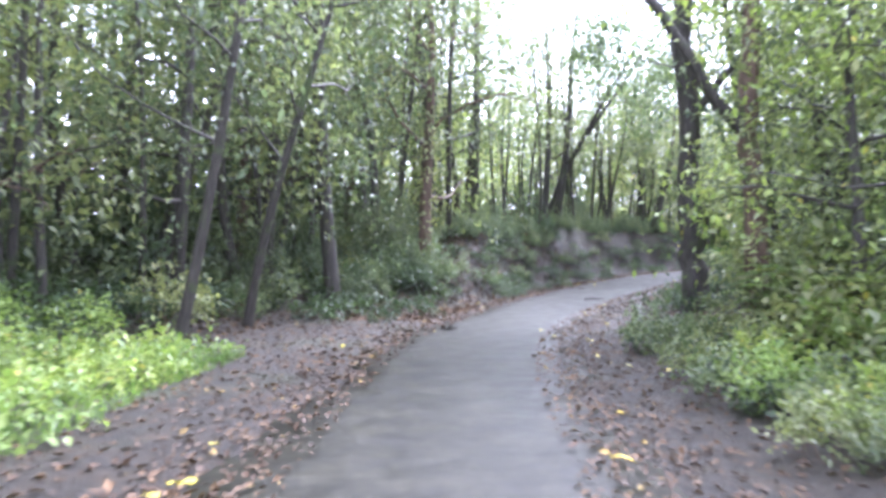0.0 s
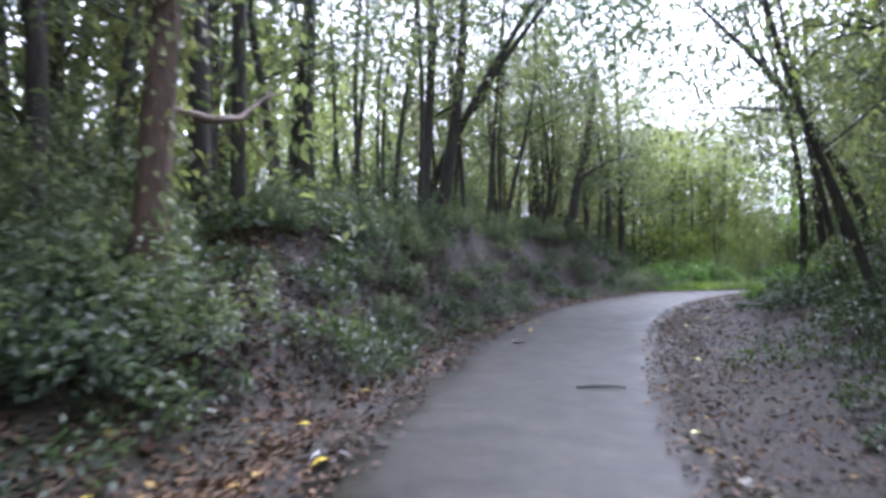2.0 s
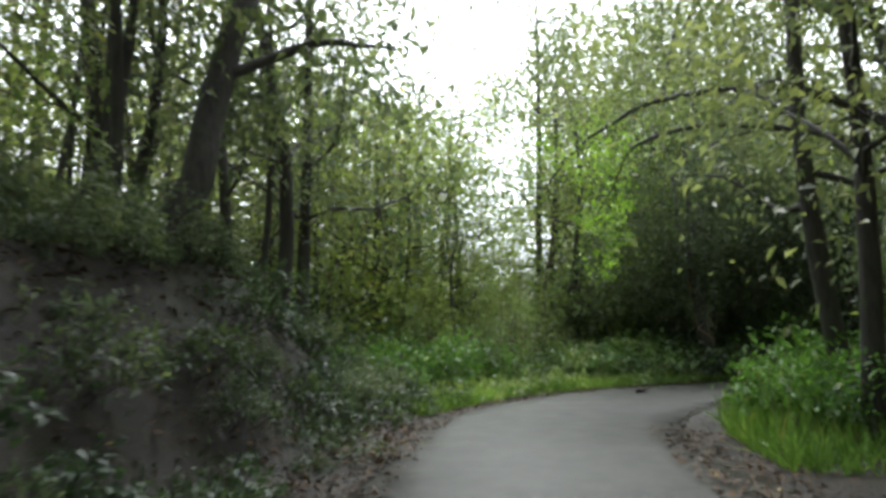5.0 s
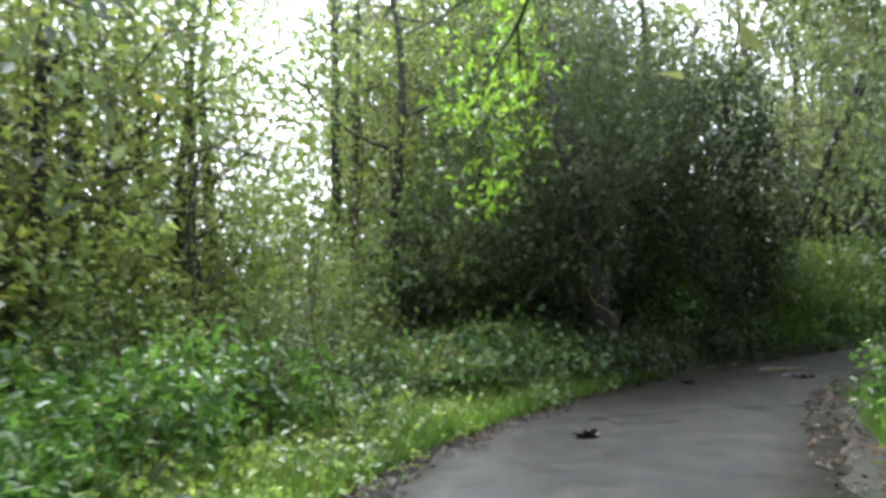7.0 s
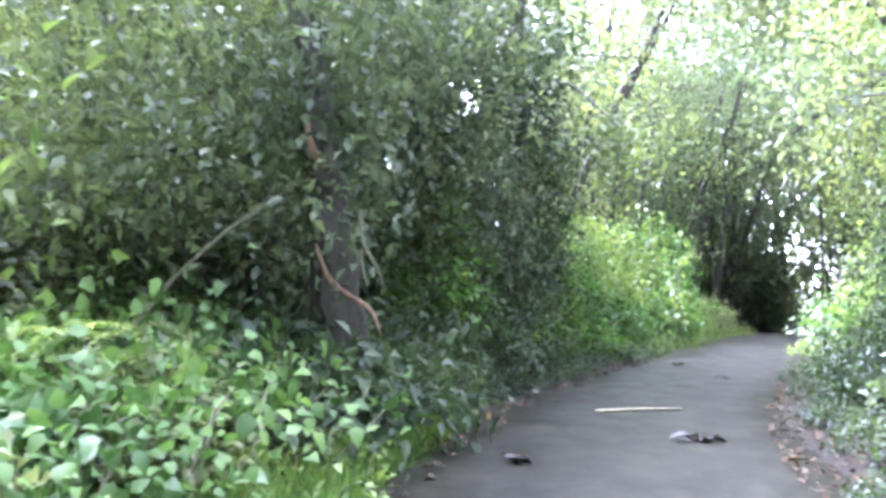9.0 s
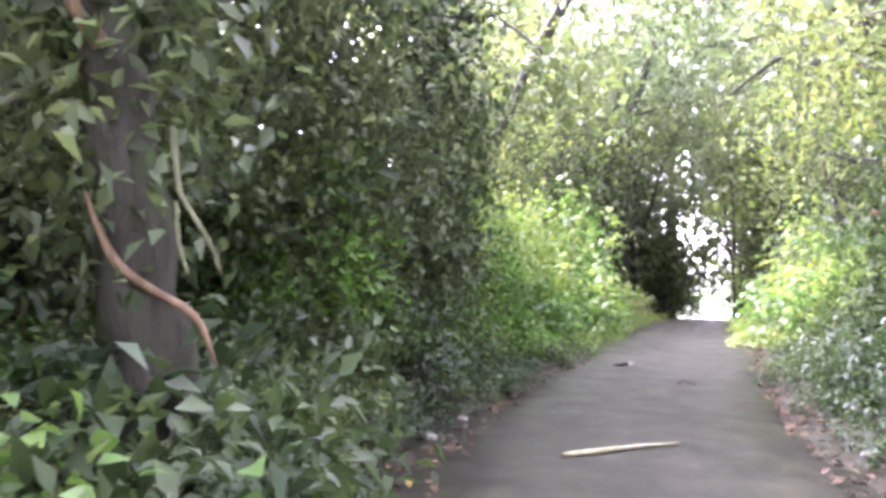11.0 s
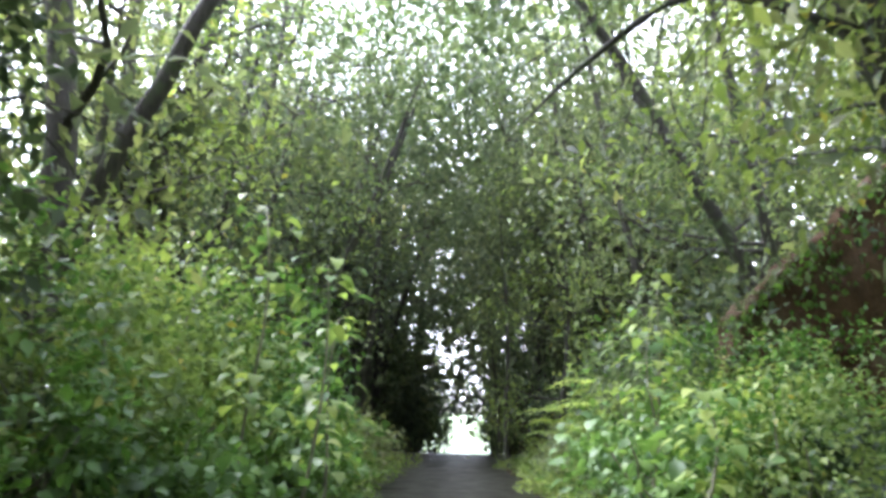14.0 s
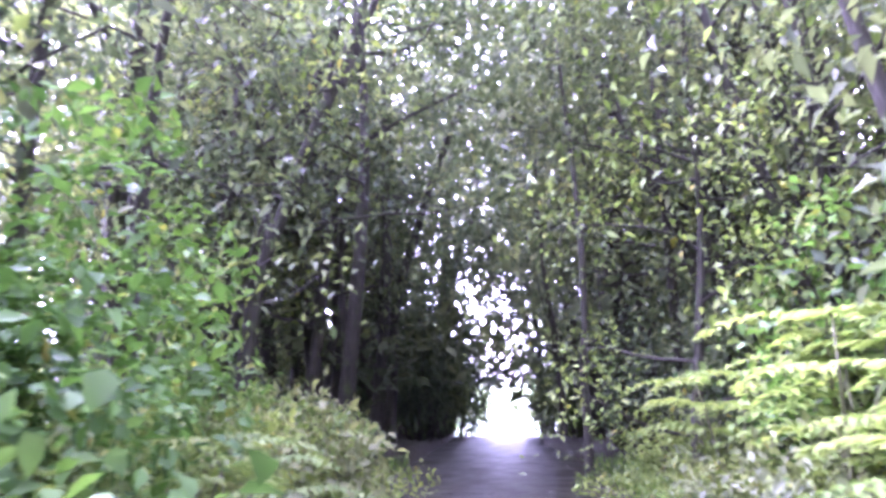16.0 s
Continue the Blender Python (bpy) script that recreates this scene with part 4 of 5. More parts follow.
# tree over the bend with hanging lime-green leaflets
own_tree("overhanging_tree", "tree whose long dark limbs reach over the bend with lime leaves", BARK_DARK,
         [("trunk", [(21.6, 32.8, -0.2), (21.5, 32.9, 2.2), (21.3, 33.1, 4.4), (21.2, 33.4, 6.4), (21.6, 33.2, 9)], (0.24, 0.19, 0.16, 0.13, 0.06), None),
          ("limb", [(21.3, 33.1, 4.2), (20.67, 34.05, 5.08), (20.14, 34.93, 5.49), (19.56, 35.78, 5.55), (18.86, 36.92, 5.44), (18.55, 38.31, 4.87), (18.72, 39.42, 4.06)], (0.11, 0.09, 0.075, 0.062, 0.045, 0.028, 0.01), None),
          ("limb", [(21.35, 33.0, 3.9), (20.6, 34.6, 4.7), (20.1, 35.8, 5.0), (19.8, 36.8, 5.1), (19.6, 37.9, 4.88), (19.95, 38.35, 4.6), (20.2, 38.7, 4.3), (20.15, 39.2, 3.6)], (0.08, 0.06, 0.05, 0.042, 0.036, 0.024, 0.018, 0.006), None),
          ("limb", [(20.2, 38.7, 4.3), (20.5, 38.85, 4.0), (20.8, 38.9, 3.5)], (0.018, 0.013, 0.005), None),
          ("limb", [(20.3, 35.3, 4.9), (19.5, 36.0, 4.6), (18.95, 36.2, 4.15)], (0.03, 0.02, 0.006), None),
          ("limb", [(21.2, 33.4, 6.2), (20.2, 35.4, 7.6), (19.4, 36.8, 8.2)], (0.08, 0.06, 0.03), None),
          ("limb", [(21.2, 33.3, 5.6), (22.6, 35.2, 7.0), (23.4, 36.6, 7.4)], (0.08, 0.06, 0.03), None)],
         [("crown", np.concatenate([cloud(6, (21.4, 35.2, 7.6), (3.6, 2.4, 1.9), 300), cloud(7, (22, 33, 8.6), (2.4, 2.4, 1.8), 130), cloud(33, (23.6, 35.8, 5.6), (1.6, 1.2, 1.0), 90), cloud(35, (18.59, 38.69, 6.48), (1.2, 1.1, 0.8), 46), cloud(36, (19.22, 36.71, 6.10), (1.5, 1.2, 0.8), 60)]), 24, 0.32, 0.13, 0.5, LEAF_MID, SIMPLE),
          ("leaflet_spray", np.concatenate([cloud(8, (20.7, 39.3, 3.9), (0.9, 0.7, 0.8), 30), cloud(9, (20.9, 39.4, 2.9), (0.4, 0.35, 0.5), 12), cloud(10, (19.6, 38.6, 5.0), (1.0, 0.8, 0.6), 22), cloud(34, (18.2, 38.4, 4.6), (0.9, 0.7, 0.6), 16)]), 16, 0.13, 0.11, 0.42, LEAF_LIME, SIMPLE)], 21.6, 32.8)
for x, y, size in ((25.3, 40.1, 0.5), (26.1, 40.2, 0.5), (26.9, 40.1, 0.5), (27.7, 39.9, 0.45), (24.4, 40.3, 0.5), (23.7, 40.5, 0.55), (28.5, 39.6, 0.45)):
    place("mid", x, y, size)
for x, y, size in ((23.4, 40.2, 1.1), (24.0, 40.5, 1.15), (24.5, 40.0, 1.1), (25.0, 40.6, 1.1), (22.8, 40.3, 1.0), (22.2, 40.6, 1.1), (21.6, 40.4, 1.0), (22.9, 41.0, 1.2), (24.1, 41.2, 1.25)):
    place("broad", x, y, size)
for x, y, size in ((25.0, 40.0, 1.0), (25.5, 39.95, 1.1), (25.9, 40.15, 1.2), (26.4, 39.9, 1.1), (26.8, 40.1, 1.1), (25.3, 40.3, 1.3), (26.1, 40.4, 1.3), (27.3, 39.7, 1.0)):
    place("lowdark", x, y, size, high=1.3)
# old tree hung with vines, a peeled limb at its foot
own_tree("vine_covered_tree", "old twisted tree smothered in dark climbing vines", BARK_DARK,
         [("trunk", [(25.9, 40.0, -0.1), (25.72, 39.95, 1.15), (25.68, 40.05, 1.9), (25.62, 40.15, 2.5), (25.55, 40.25, 3.1), (25.5, 40.45, 3.9), (26.0, 41.0, 6)], (0.22, 0.17, 0.15, 0.13, 0.1, 0.08, 0.04), None),
          ("trunk", [(26.7, 40.5, 0.0), (26.3, 40.3, 1.4), (26.15, 40.2, 2.4), (26.35, 40.6, 4.4), (27.0, 41.2, 7)], (0.18, 0.15, 0.13, 0.1, 0.05), None),
          ("trunk", [(28.2, 41.2, 0.1), (28.1, 41.2, 2), (28.5, 41.5, 5), (28.8, 41.8, 7.5)], (0.2, 0.16, 0.13, 0.06), None),
          ("limb", [(25.52, 40.1, 2.3), (25.4, 40.2, 2.5), (25.4, 40.22, 2.72)], (0.045, 0.03, 0.012), BARK_RED),
          ("hanging_root", [(25.56, 39.79, 1.95), (25.55, 39.76, 1.65), (25.62, 39.64, 1.45), (25.66, 39.6, 1.3)], (0.016, 0.013, 0.011, 0.007), BARK_PALE),
          ("hanging_root", [(25.55, 39.77, 1.62), (25.5, 39.74, 1.45), (25.52, 39.7, 1.3)], (0.011, 0.009, 0.006), BARK_PALE)],
         [("vine_crown", np.concatenate([cloud(12, (25.0, 41.7, 3.4), (1.3, 1.0, 2.2), 190)]), 17, 0.24, 0.125, 0.52, LEAF_MID, SIMPLE),
          ("vine_crown", np.concatenate([cloud(11, (27.3, 41.3, 5.4), (3.2, 2.2, 2.8), 420), cloud(13, (29.7, 40.5, 2.8), (1.7, 1.1, 2.8), 330), cloud(15, (27.6, 42.6, 2.2), (3.0, 0.7, 2.0), 200),
                                         cloud(16, (26.6, 39.9, 4.5), (1.8, 0.8, 1.3), 130), cloud(17, (31.4, 39.5, 2.2), (1.1, 0.8, 2.0), 130), cloud(31, (30.5, 39.9, 4.6), (1.5, 0.9, 2.4), 260), cloud(32, (28.6, 40.6, 6.0), (1.8, 1.2, 2.0), 160), cloud(21, (26.0, 40.4, 2.6), (0.7, 0.35, 1.1), 90), cloud(61, (25.75, 39.95, 2.5), (0.3, 0.22, 1.2), 42)]), 17, 0.24, 0.125, 0.52, LEAF_DARK, SIMPLE)], 27.2, 40.6)
peeled = own_tree("fallen_limb", "peeled reddish dead limb leaning under the vines", BARK_RED,
                  [("limb", [(25.5, 40.15, 1.66), (25.52, 40.09, 1.48), (25.54, 40.0, 1.31), (25.57, 39.82, 1.2), (25.59, 39.68, 1.12), (25.6, 39.6, 0.9)], (0.008, 0.018, 0.025, 0.02, 0.022, 0.007), None)], [], 25.5, 39.6)
peeled["category"] = "dead limb"
prop = own_tree("leaning_stick", "thin dry stick leaning in the bushes", BARK_PALE, [("stem", [(25.2, 41.6, 0.95), (25.28, 41.3, 1.35), (25.36, 40.95, 1.7), (25.44, 40.37, 2.11), (25.46, 40.2, 2.2)], (0.02, 0.018, 0.016, 0.014, 0.01), None)], [], 25.2, 41.4)
prop["category"] = "stick"
# thin trunk at the tunnel's far edge
own_tree("vine_column", "dead trunk beside the lane wrapped in dark hanging vines", BARK_DARK,
         [("trunk", [(32.9, 39.0, 0.0), (32.8, 38.95, 2.0), (32.7, 38.9, 4.5), (32.3, 39.0, 7.0)], (0.16, 0.13, 0.1, 0.05), None),
          ("limb", [(32.75, 38.9, 4.2), (32.0, 38.3, 4.9), (30.71, 37.28, 3.57)], (0.05, 0.03, 0.01), None)],
         # vine leaves take the darkened colour for the shaded side of the tunnel
         [("vine_crown", np.concatenate([cloud(41, (32.8, 39.0, 2.7), (0.9, 0.6, 2.8), 200), cloud(42, (33.0, 39.1, 6.0), (2.0, 1.2, 1.8), 260), cloud(45, (33.9, 38.6, 3.3), (0.8, 0.6, 2.9), 230)]), 16, 0.22, 0.125, 0.55, LEAF_SHADED, SIMPLE),
          ("hanging_spray", cloud(44, (30.71, 37.28, 3.42), (0.8, 0.6, 0.45), 22), 9, 0.16, 0.15, 0.6, LEAF_MID, POINTED)], 32.9, 39.0)
# vines sagging over the bushes beside the pillar, leaf colour toned dark for shade
own_tree("vine_heap", "heap of dark hanging vines beside the gate pillar", BARK_DARK,
         [("stem", [(31.51, 33.12, -0.1), (31.51, 33.12, 1.2), (31.51, 33.02, 2.6)], (0.05, 0.04, 0.02), None)],
         [("vine_crown", np.concatenate([cloud(46, (31.51, 33.12, 1.0), (0.7, 0.5, 1.1), 110), cloud(47, (31.41, 32.92, 2.4), (0.6, 0.45, 0.9), 70)]), 16, 0.2, 0.12, 0.55, LEAF_SHADED, SIMPLE)], 31.51, 33.12)
# crowns that meet over the lane's end
for k, (s0, d0, high) in enumerate(((31, 5.2, 8.9), (35, -5.4, 8.5), (61, -4.6, 8.6), (63, 4.4, 9.4), (66.5, -4.8, 9.2), (74.5, 3.8, 10.6), (76.5, -3.8, 10.8), (79, -3.2, 10.2), (82, 2.6, 8.6), (86, -2.4, 8.0), (91, 2.0, 7.6), (95, -1.8, 7.0))):
    fx, fy = (float(v) for v in road_xy(s0, d0))
    cx, cy = (float(v) for v in road_xy(s0, 0.2 * d0))
    own_tree("arching_tree", "tall dark tree whose crown closes over the lane", BARK_DARK,
             [("trunk", [(fx, fy, -1.6), (fx, fy, 2.5), ((fx + cx) / 2, (fy + cy) / 2, 6.0), (cx, cy, high)], (0.15, 0.12, 0.09, 0.04), None),
              ("limb", [((fx + cx) / 2, (fy + cy) / 2, 5.8), (cx + 0.8, cy - 0.5, high + 0.6)], (0.08, 0.02), None)],
             [("crown", cloud(51 + k, (cx, cy, high), (2.6, 2.6, 2.6), 210), 13, 0.36, 0.22, 0.5, LEAF_DARK, SIMPLE)], fx, fy)
own_tree("slender_tree", "slender dark leaning tree at the lane's edge", BARK_DARK,
         [("trunk", [(46.1, 30.0, -0.5), (46.2, 29.95, 1.2), (46.15, 29.9, 3), (46.3, 30.1, 6)], (0.07, 0.05, 0.045, 0.02), None)],
         [("crown", cloud(14, (46.2, 29.8, 6), (1.4, 1.4, 1.6), 110), 20, 0.3, 0.12, 0.5, LEAF_DARK, SIMPLE)], 46.1, 30.0)


twig_rng = np.random.default_rng(77)
twigs, sprays = [], []
for k in range(9):
    x, y = 32.6 + 0.45 * k, 33.6 - 0.1 * k + twig_rng.uniform(-0.5, 0.5)
    top, low = 5.4 - 0.1 * k, twig_rng.uniform(3.2, 4.2)
    path = [(x, y, top), (x + twig_rng.normal(0, 0.12), y + twig_rng.normal(0, 0.12), (top + low) / 2), (x + twig_rng.normal(0, 0.3), y + twig_rng.normal(0, 0.3), low)]
    twigs.append(("twig", path, (0.012, 0.009, 0.004), None))
    sprays += path[1:]
own_tree("twiggy_tree", "light green tree with thin dark twigs hanging over the lane", BARK_DARK,
         [("trunk", [(35.4, 29.2, 0), (35.2, 29.6, 2.5), (34.5, 31.0, 4.6), (34.0, 32.0, 7.5)], (0.13, 0.1, 0.085, 0.04), None),
          ("limb", [(34.6, 30.9, 4.4), (33.6, 32.8, 5.2), (33.0, 33.7, 5.5), (32.2, 34.6, 5.4)], (0.07, 0.05, 0.035, 0.015), None),
          ("limb", [(34.5, 31.1, 4.7), (34.8, 32.8, 5.2), (36.4, 33.2, 4.9), (37.4, 33.4, 4.6)], (0.07, 0.05, 0.03, 0.012), None)] + twigs,
         [("crown", np.concatenate([cloud(22, (34.4, 32.2, 6.4), (2.6, 1.8, 1.3), 150), cloud(23, (33.8, 31.6, 4.2), (1.6, 1.0, 1.2), 90), np.array(sprays)]), 15, 0.24, 0.13, 0.5, LEAF_BRIGHT, SIMPLE)], 33.6, 31.4)


def leafy_shoot(x, y, top, seed, label):
    """A young shoot: an upright stem with large drooping leaves."""
    rng = np.random.default_rng(seed)
    z0 = gz(x, y)
    base = tagged(new("broad_leaved_sapling"), label, "sapling")
    base.location = (x, y, z0)
    stem = curve_path(rng, (0, 0, -0.05), (rng.normal(0, 0.15), rng.normal(0, 0.15), top), 0.08, 9)
    part("stem", mesh_from("stem", *tube(stem, np.linspace(0.022, 0.006, 9), 6), BARK_PALE), base)
    n = 60
    w = rng.uniform(0.3, 1.02, n)
    ang = np.arange(n) * 2.4
    o = np.stack([np.cos(ang), np.sin(ang), 0.15 + 0 * ang], -1)
    at = np.stack([np.interp(w * 8, range(9), stem[:, j]) for j in range(3)], -1) + o * rng.uniform(0.05, 0.42, n)[:, None]
    for i in range(0, n, 1):
        v, f = leaves_of(rng, at[i:i + 1], (o - (0, 0, 0.55) + rng.normal(0, 0.25, (n, 3)))[i:i + 1], (np.array((0, 0, 1.0)) + o * 0.5)[i:i + 1], rng.uniform(0.1, 0.19, 1), 0.8, OVATE)
        part("leaf", mesh_from("leaf", v, f, LEAF_BRIGHT if i % 3 else LEAF_BIG), base)
    return base


for i, (x, y, top) in enumerate([(37.0, 35.75, 2.1), (36.2, 36.1, 2.5), (36.7, 36.5, 3.1), (37.4, 31.75, 2.9), (37.9, 31.4, 2.3), (36.4, 32.3, 2.4), (35.0, 33.0, 1.4)]):
    leafy_shoot(x, y, top, 300 + i, "young sapling with large drooping bright leaves")


# ---- masonry and earth ----
def rough_block(size, seed, cuts=7, rough=0.02, slope=0.0):
    """A weathered block: an uneven box on the ground, its top falling to one side by slope."""
    bm = bmesh.new()
    bmesh.ops.create_cube(bm, size=1)
    bmesh.ops.subdivide_edges(bm, edges=bm.edges[:], cuts=cuts, use_grid_fill=True)
    for v in bm.verts:
        v.co.z += 0.5
        v.co = Vector((v.co.x * size[0], v.co.y * size[1], v.co.z * (size[2] - slope * (v.co.x + 0.5))))
        v.co += noise.noise_vector(v.co * 1.7 + Vector((seed, 0, 0))) * rough * 2 + noise.noise_vector(v.co * 6) * rough
    me = bpy.data.meshes.new("block")
    bm.to_mesh(me)
    bm.free()
    me.polygons.foreach_set("use_smooth", np.ones(len(me.polygons), bool))
    return me


def pillar():
    base = tagged(new("gate_pillar"), "dark mossy masonry gate pillar beside the lane", "pillar")
    base.matrix_basis = pose(31.1, 32.75, gz(31.1, 32.75) - 0.1, 0, 0, -20)
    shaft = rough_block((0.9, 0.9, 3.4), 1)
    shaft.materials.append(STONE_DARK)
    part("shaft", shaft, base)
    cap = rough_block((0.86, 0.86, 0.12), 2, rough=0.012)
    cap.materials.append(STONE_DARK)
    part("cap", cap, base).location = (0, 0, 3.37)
    rng = np.random.default_rng(9)
    n = 900
    pos = np.stack([rng.uniform(-0.45, 0.5, n), 0.47 + np.abs(rng.normal(0, 0.05, n)), rng.uniform(0.1, 3.3, n)], -1)
    part("climbing_vine", mesh_from("climbing_vine", *leaves_of(rng, pos, rng.normal(0, 0.5, (n, 3)) - (0, 0, 0.8), np.array((0, 1.0, 0.3)) + rng.normal(0, 0.4, (n, 3)), rng.uniform(0.05, 0.11, n), 0.7, SIMPLE), LEAF_MID), base, "small green climbing leaves")


pillar()
# end wall of a fallen hut: square to the lane, its top climbing away from it
wall_me = rough_block((2.8, 0.4, 4.95), 5, rough=0.09, slope=2.55, cuts=20)
wall_me.materials.append(EARTH_RED)
ruin_base = tagged(new("ruined_wall", wall_me), "crumbling brown earth gable wall with a mossy sloping top", "wall")
ruin_base.matrix_basis = pose(37.59, 28.82, 0.45, 0, 0, 70.9)

# ---- what lies on the lane ----
rng = np.random.default_rng(12)
n = 900
pos = np.stack([rng.uniform(-1.45, 1.45, n), rng.uniform(-0.25, 0.25, n), np.zeros(n)], -1)
pos[:, 2] = 4.95 - 2.55 * (pos[:, 0] / 2.8 + 0.5) + rng.normal(0, 0.05, n) - np.where(np.abs(pos[:, 1]) > 0.2, rng.uniform(0, 1.0, n) ** 3, 0)
part("climbing_vine", mesh_from("climbing_vine", *leaves_of(rng, pos, rng.normal(0, 0.6, (n, 3)) - (0, 0, 0.3), rng.normal(0, 0.5, (n, 3)) + (0, 0, 1), rng.uniform(0.06, 0.13, n), 0.65, SIMPLE), LEAF_MID), ruin_base, "green plants growing over the wall")
face = np.stack([rng.uniform(-1.4, 1.4, n), rng.choice([-0.26, 0.26], n) + rng.normal(0, 0.04, n), np.zeros(n)], -1)
face[:, 2] = 4.95 - 2.55 * (face[:, 0] / 2.8 + 0.5) - rng.uniform(0, 1, n) ** 1.6 * 2.0
part("climbing_vine", mesh_from("climbing_vine", *leaves_of(rng, face, rng.normal(0, 0.4, (n, 3)) - (0, 0, 0.8), np.sign(face[:, 1:2]) * (0, 1.0, 0) + rng.normal(0, 0.4, (n, 3)), rng.uniform(0.07, 0.15, n), 0.7, SIMPLE), LEAF_LUSH), ruin_base, "lush vine leaves hanging down the wall")
for x, y, size in ((36.3, 31.7, 0.75), (37.2, 31.5, 0.7), (38.1, 31.2, 0.75), (35.6, 31.9, 0.8)):
    place("lush", x, y, size, high=1.3)
for x, y, size in ((36.4, 30.7, 0.68), (37.2, 30.5, 0.7), (36.7, 29.8, 0.75), (35.6, 31.0, 0.65), (38.2, 30.6, 0.72), (34.9, 31.9, 0.6)):
    place("tall", x, y, size)
for kind, x, y, size, high in (("dim", 15.89, 43.56, 0.48, 1.15), ("dim", 15.12, 42.92, 0.5, 1.2), ("gloom", 14.92, 41.78, 0.9, 1.2), ("gloom", 15.39, 43.26, 0.9, 1.4), ("dim", 26.05, 46.14, 0.85, 1.35)):
    place(kind, x, y, size, high=high)
low = gz(50.66, 28.3)
own_tree("slim_tree", "slim dark leaning tree at the end of the green tunnel", BARK_DARK,
         [("trunk", [(50.66, 28.3, low - 0.1), (50.62, 28.36, low + 0.9), (50.6, 28.44, low + 1.8), (50.56, 28.6, low + 2.9), (50.58, 28.7, low + 4.2), (50.62, 28.66, low + 5.6)], (0.075, 0.062, 0.055, 0.048, 0.038, 0.02), None),
          ("branch", [(50.6, 28.44, low + 1.9), (50.5, 28.7, low + 2.4), (50.4, 28.9, low + 3.2)], (0.022, 0.016, 0.008), None)],
         [("crown", cloud(71, (50.6, 28.6, low + 3.4), (0.6, 0.5, 1.6), 34), 12, 0.2, 0.09, 0.5, LEAF_DARK, SIMPLE)], 50.66, 28.3)
stick = tagged(new("fallen_stick"), "pale dry broken branch lying on the asphalt", "stick")
stick.location = (27.87, 37.33, 0.48)
part("stem", mesh_from("stem", *tube([(-0.20, 0.46, 0), (-0.10, 0.19, 0.008), (0.08, -0.14, 0.004), (0.20, -0.46, 0)], (0.02, 0.022, 0.016, 0.01), 7), STRAW), stick)


def leaf_clump(x, y, size, seed):
    """A sodden handful of dark leaves stuck to the asphalt."""
    rng = np.random.default_rng(seed)
    n = 26
    pos = np.c_[rng.normal(0, 0.4 * size, n), rng.normal(0, 0.28 * size, n), rng.uniform(0, 0.22 * size, n)]
    v, f = leaves_of(rng, pos, rng.normal(0, 1, (n, 3)) * (1, 1, 0.2), rng.normal(0, 0.3, (n, 3)) + (0, 0, 1), rng.uniform(0.5, 0.9, n) * size, 0.6, POINTED)
    ob = tagged(new("leaf_clump", mesh_from("leaf_clump", v, f, SODDEN)), "small dark clump of sodden leaves on the asphalt", "leaves", "leaf clumps on the lane")
    ob.matrix_basis = pose(x, y, float(road_fall(road_sd(x, y)[0])[0]) + 0.03, 0, 0, seed * 50)


for i, (x, y, size) in enumerate([(-0.02, 12.84, 0.16), (0.85, 17.77, 0.14), (4.25, 23.93, 0.13), (26.36, 36.91, 0.17), (25.26, 38.43, 0.14), (31.22, 35.91, 0.1), (33.06, 36.23, 0.13), (20.04, 38.08, 0.14), (21.43, 39.7, 0.12)]):
    leaf_clump(x, y, size, i + 3)
dark_twig = tagged(new("fallen_twig"), "thin dark wet twig lying on the asphalt", "twig")
dark_twig.location = (3.85, 19.95, climb_at(3.85, 19.95) + 0.035)
part("stem", mesh_from("stem", *tube([(-0.25, 0.06, 0), (-0.08, 0.0, 0.012), (0.1, 0.0, 0.008), (0.25, -0.06, 0)], (0.012, 0.018, 0.015, 0.007), 6), BARK_DARK), dark_twig)


def crack_strip(points, width, seed):
    rng = np.random.default_rng(seed)
    p = np.array(points, float)
    k = np.linspace(0, len(p) - 1, 40)
    q = np.stack([np.interp(k, range(len(p)), p[:, j]) for j in range(2)], -1) + rng.normal(0, 0.03, (40, 2))
    t = unit(np.gradient(q, axis=0))
    side = np.stack([-t[:, 1], t[:, 0]], -1) * (width * rng.uniform(0.02, 1.0, 40) ** 1.5)[:, None]
    v = np.concatenate([np.c_[q + side, np.full(40, 0.477)], np.c_[q - side, np.full(40, 0.477)]])
    i = np.arange(39)
    return mesh_from("crack", v, np.stack([i, i + 1, i + 41, i + 40][::-1], -1), TAR, False)


part("crack", crack_strip([(20.2, 39.3), (20.9, 38.7), (21.9, 38.0), (22.5, 37.3), (23.2, 36.4)], 0.1, 1), road, "dark open crack across the asphalt")
part("crack", crack_strip([(21.2, 38.5), (21.0, 38.1), (21.3, 37.5)], 0.07, 2), road, "dark open crack across the asphalt")


part("crack", crack_strip([(45.5, 33.0), (45.35, 32.2), (45.1, 31.5), (45.05, 30.8)], 0.06, 4), road, "dark open crack across the asphalt").location = (0, 0, -0.12)


def pebble(x, y, size, seed, mat, label):
    bm = bmesh.new()
    bmesh.ops.create_icosphere(bm, subdivisions=2, radius=size)
    for v in bm.verts:
        v.co = v.co * (1 + 0.35 * noise.noise(v.co * (1.3 / size) + Vector((seed, 0, 0))))
        v.co.z *= 0.6
    me = bpy.data.meshes.new("stone")
    bm.to_mesh(me)
    bm.free()
    me.materials.append(mat)
    ob = tagged(new("stone", me), label, "stone", "stones along the lane")
    ob.matrix_basis = pose(x, y, max(gz(x, y), climb_at(x, y)) + size * 0.25, 0, 0, seed * 40)


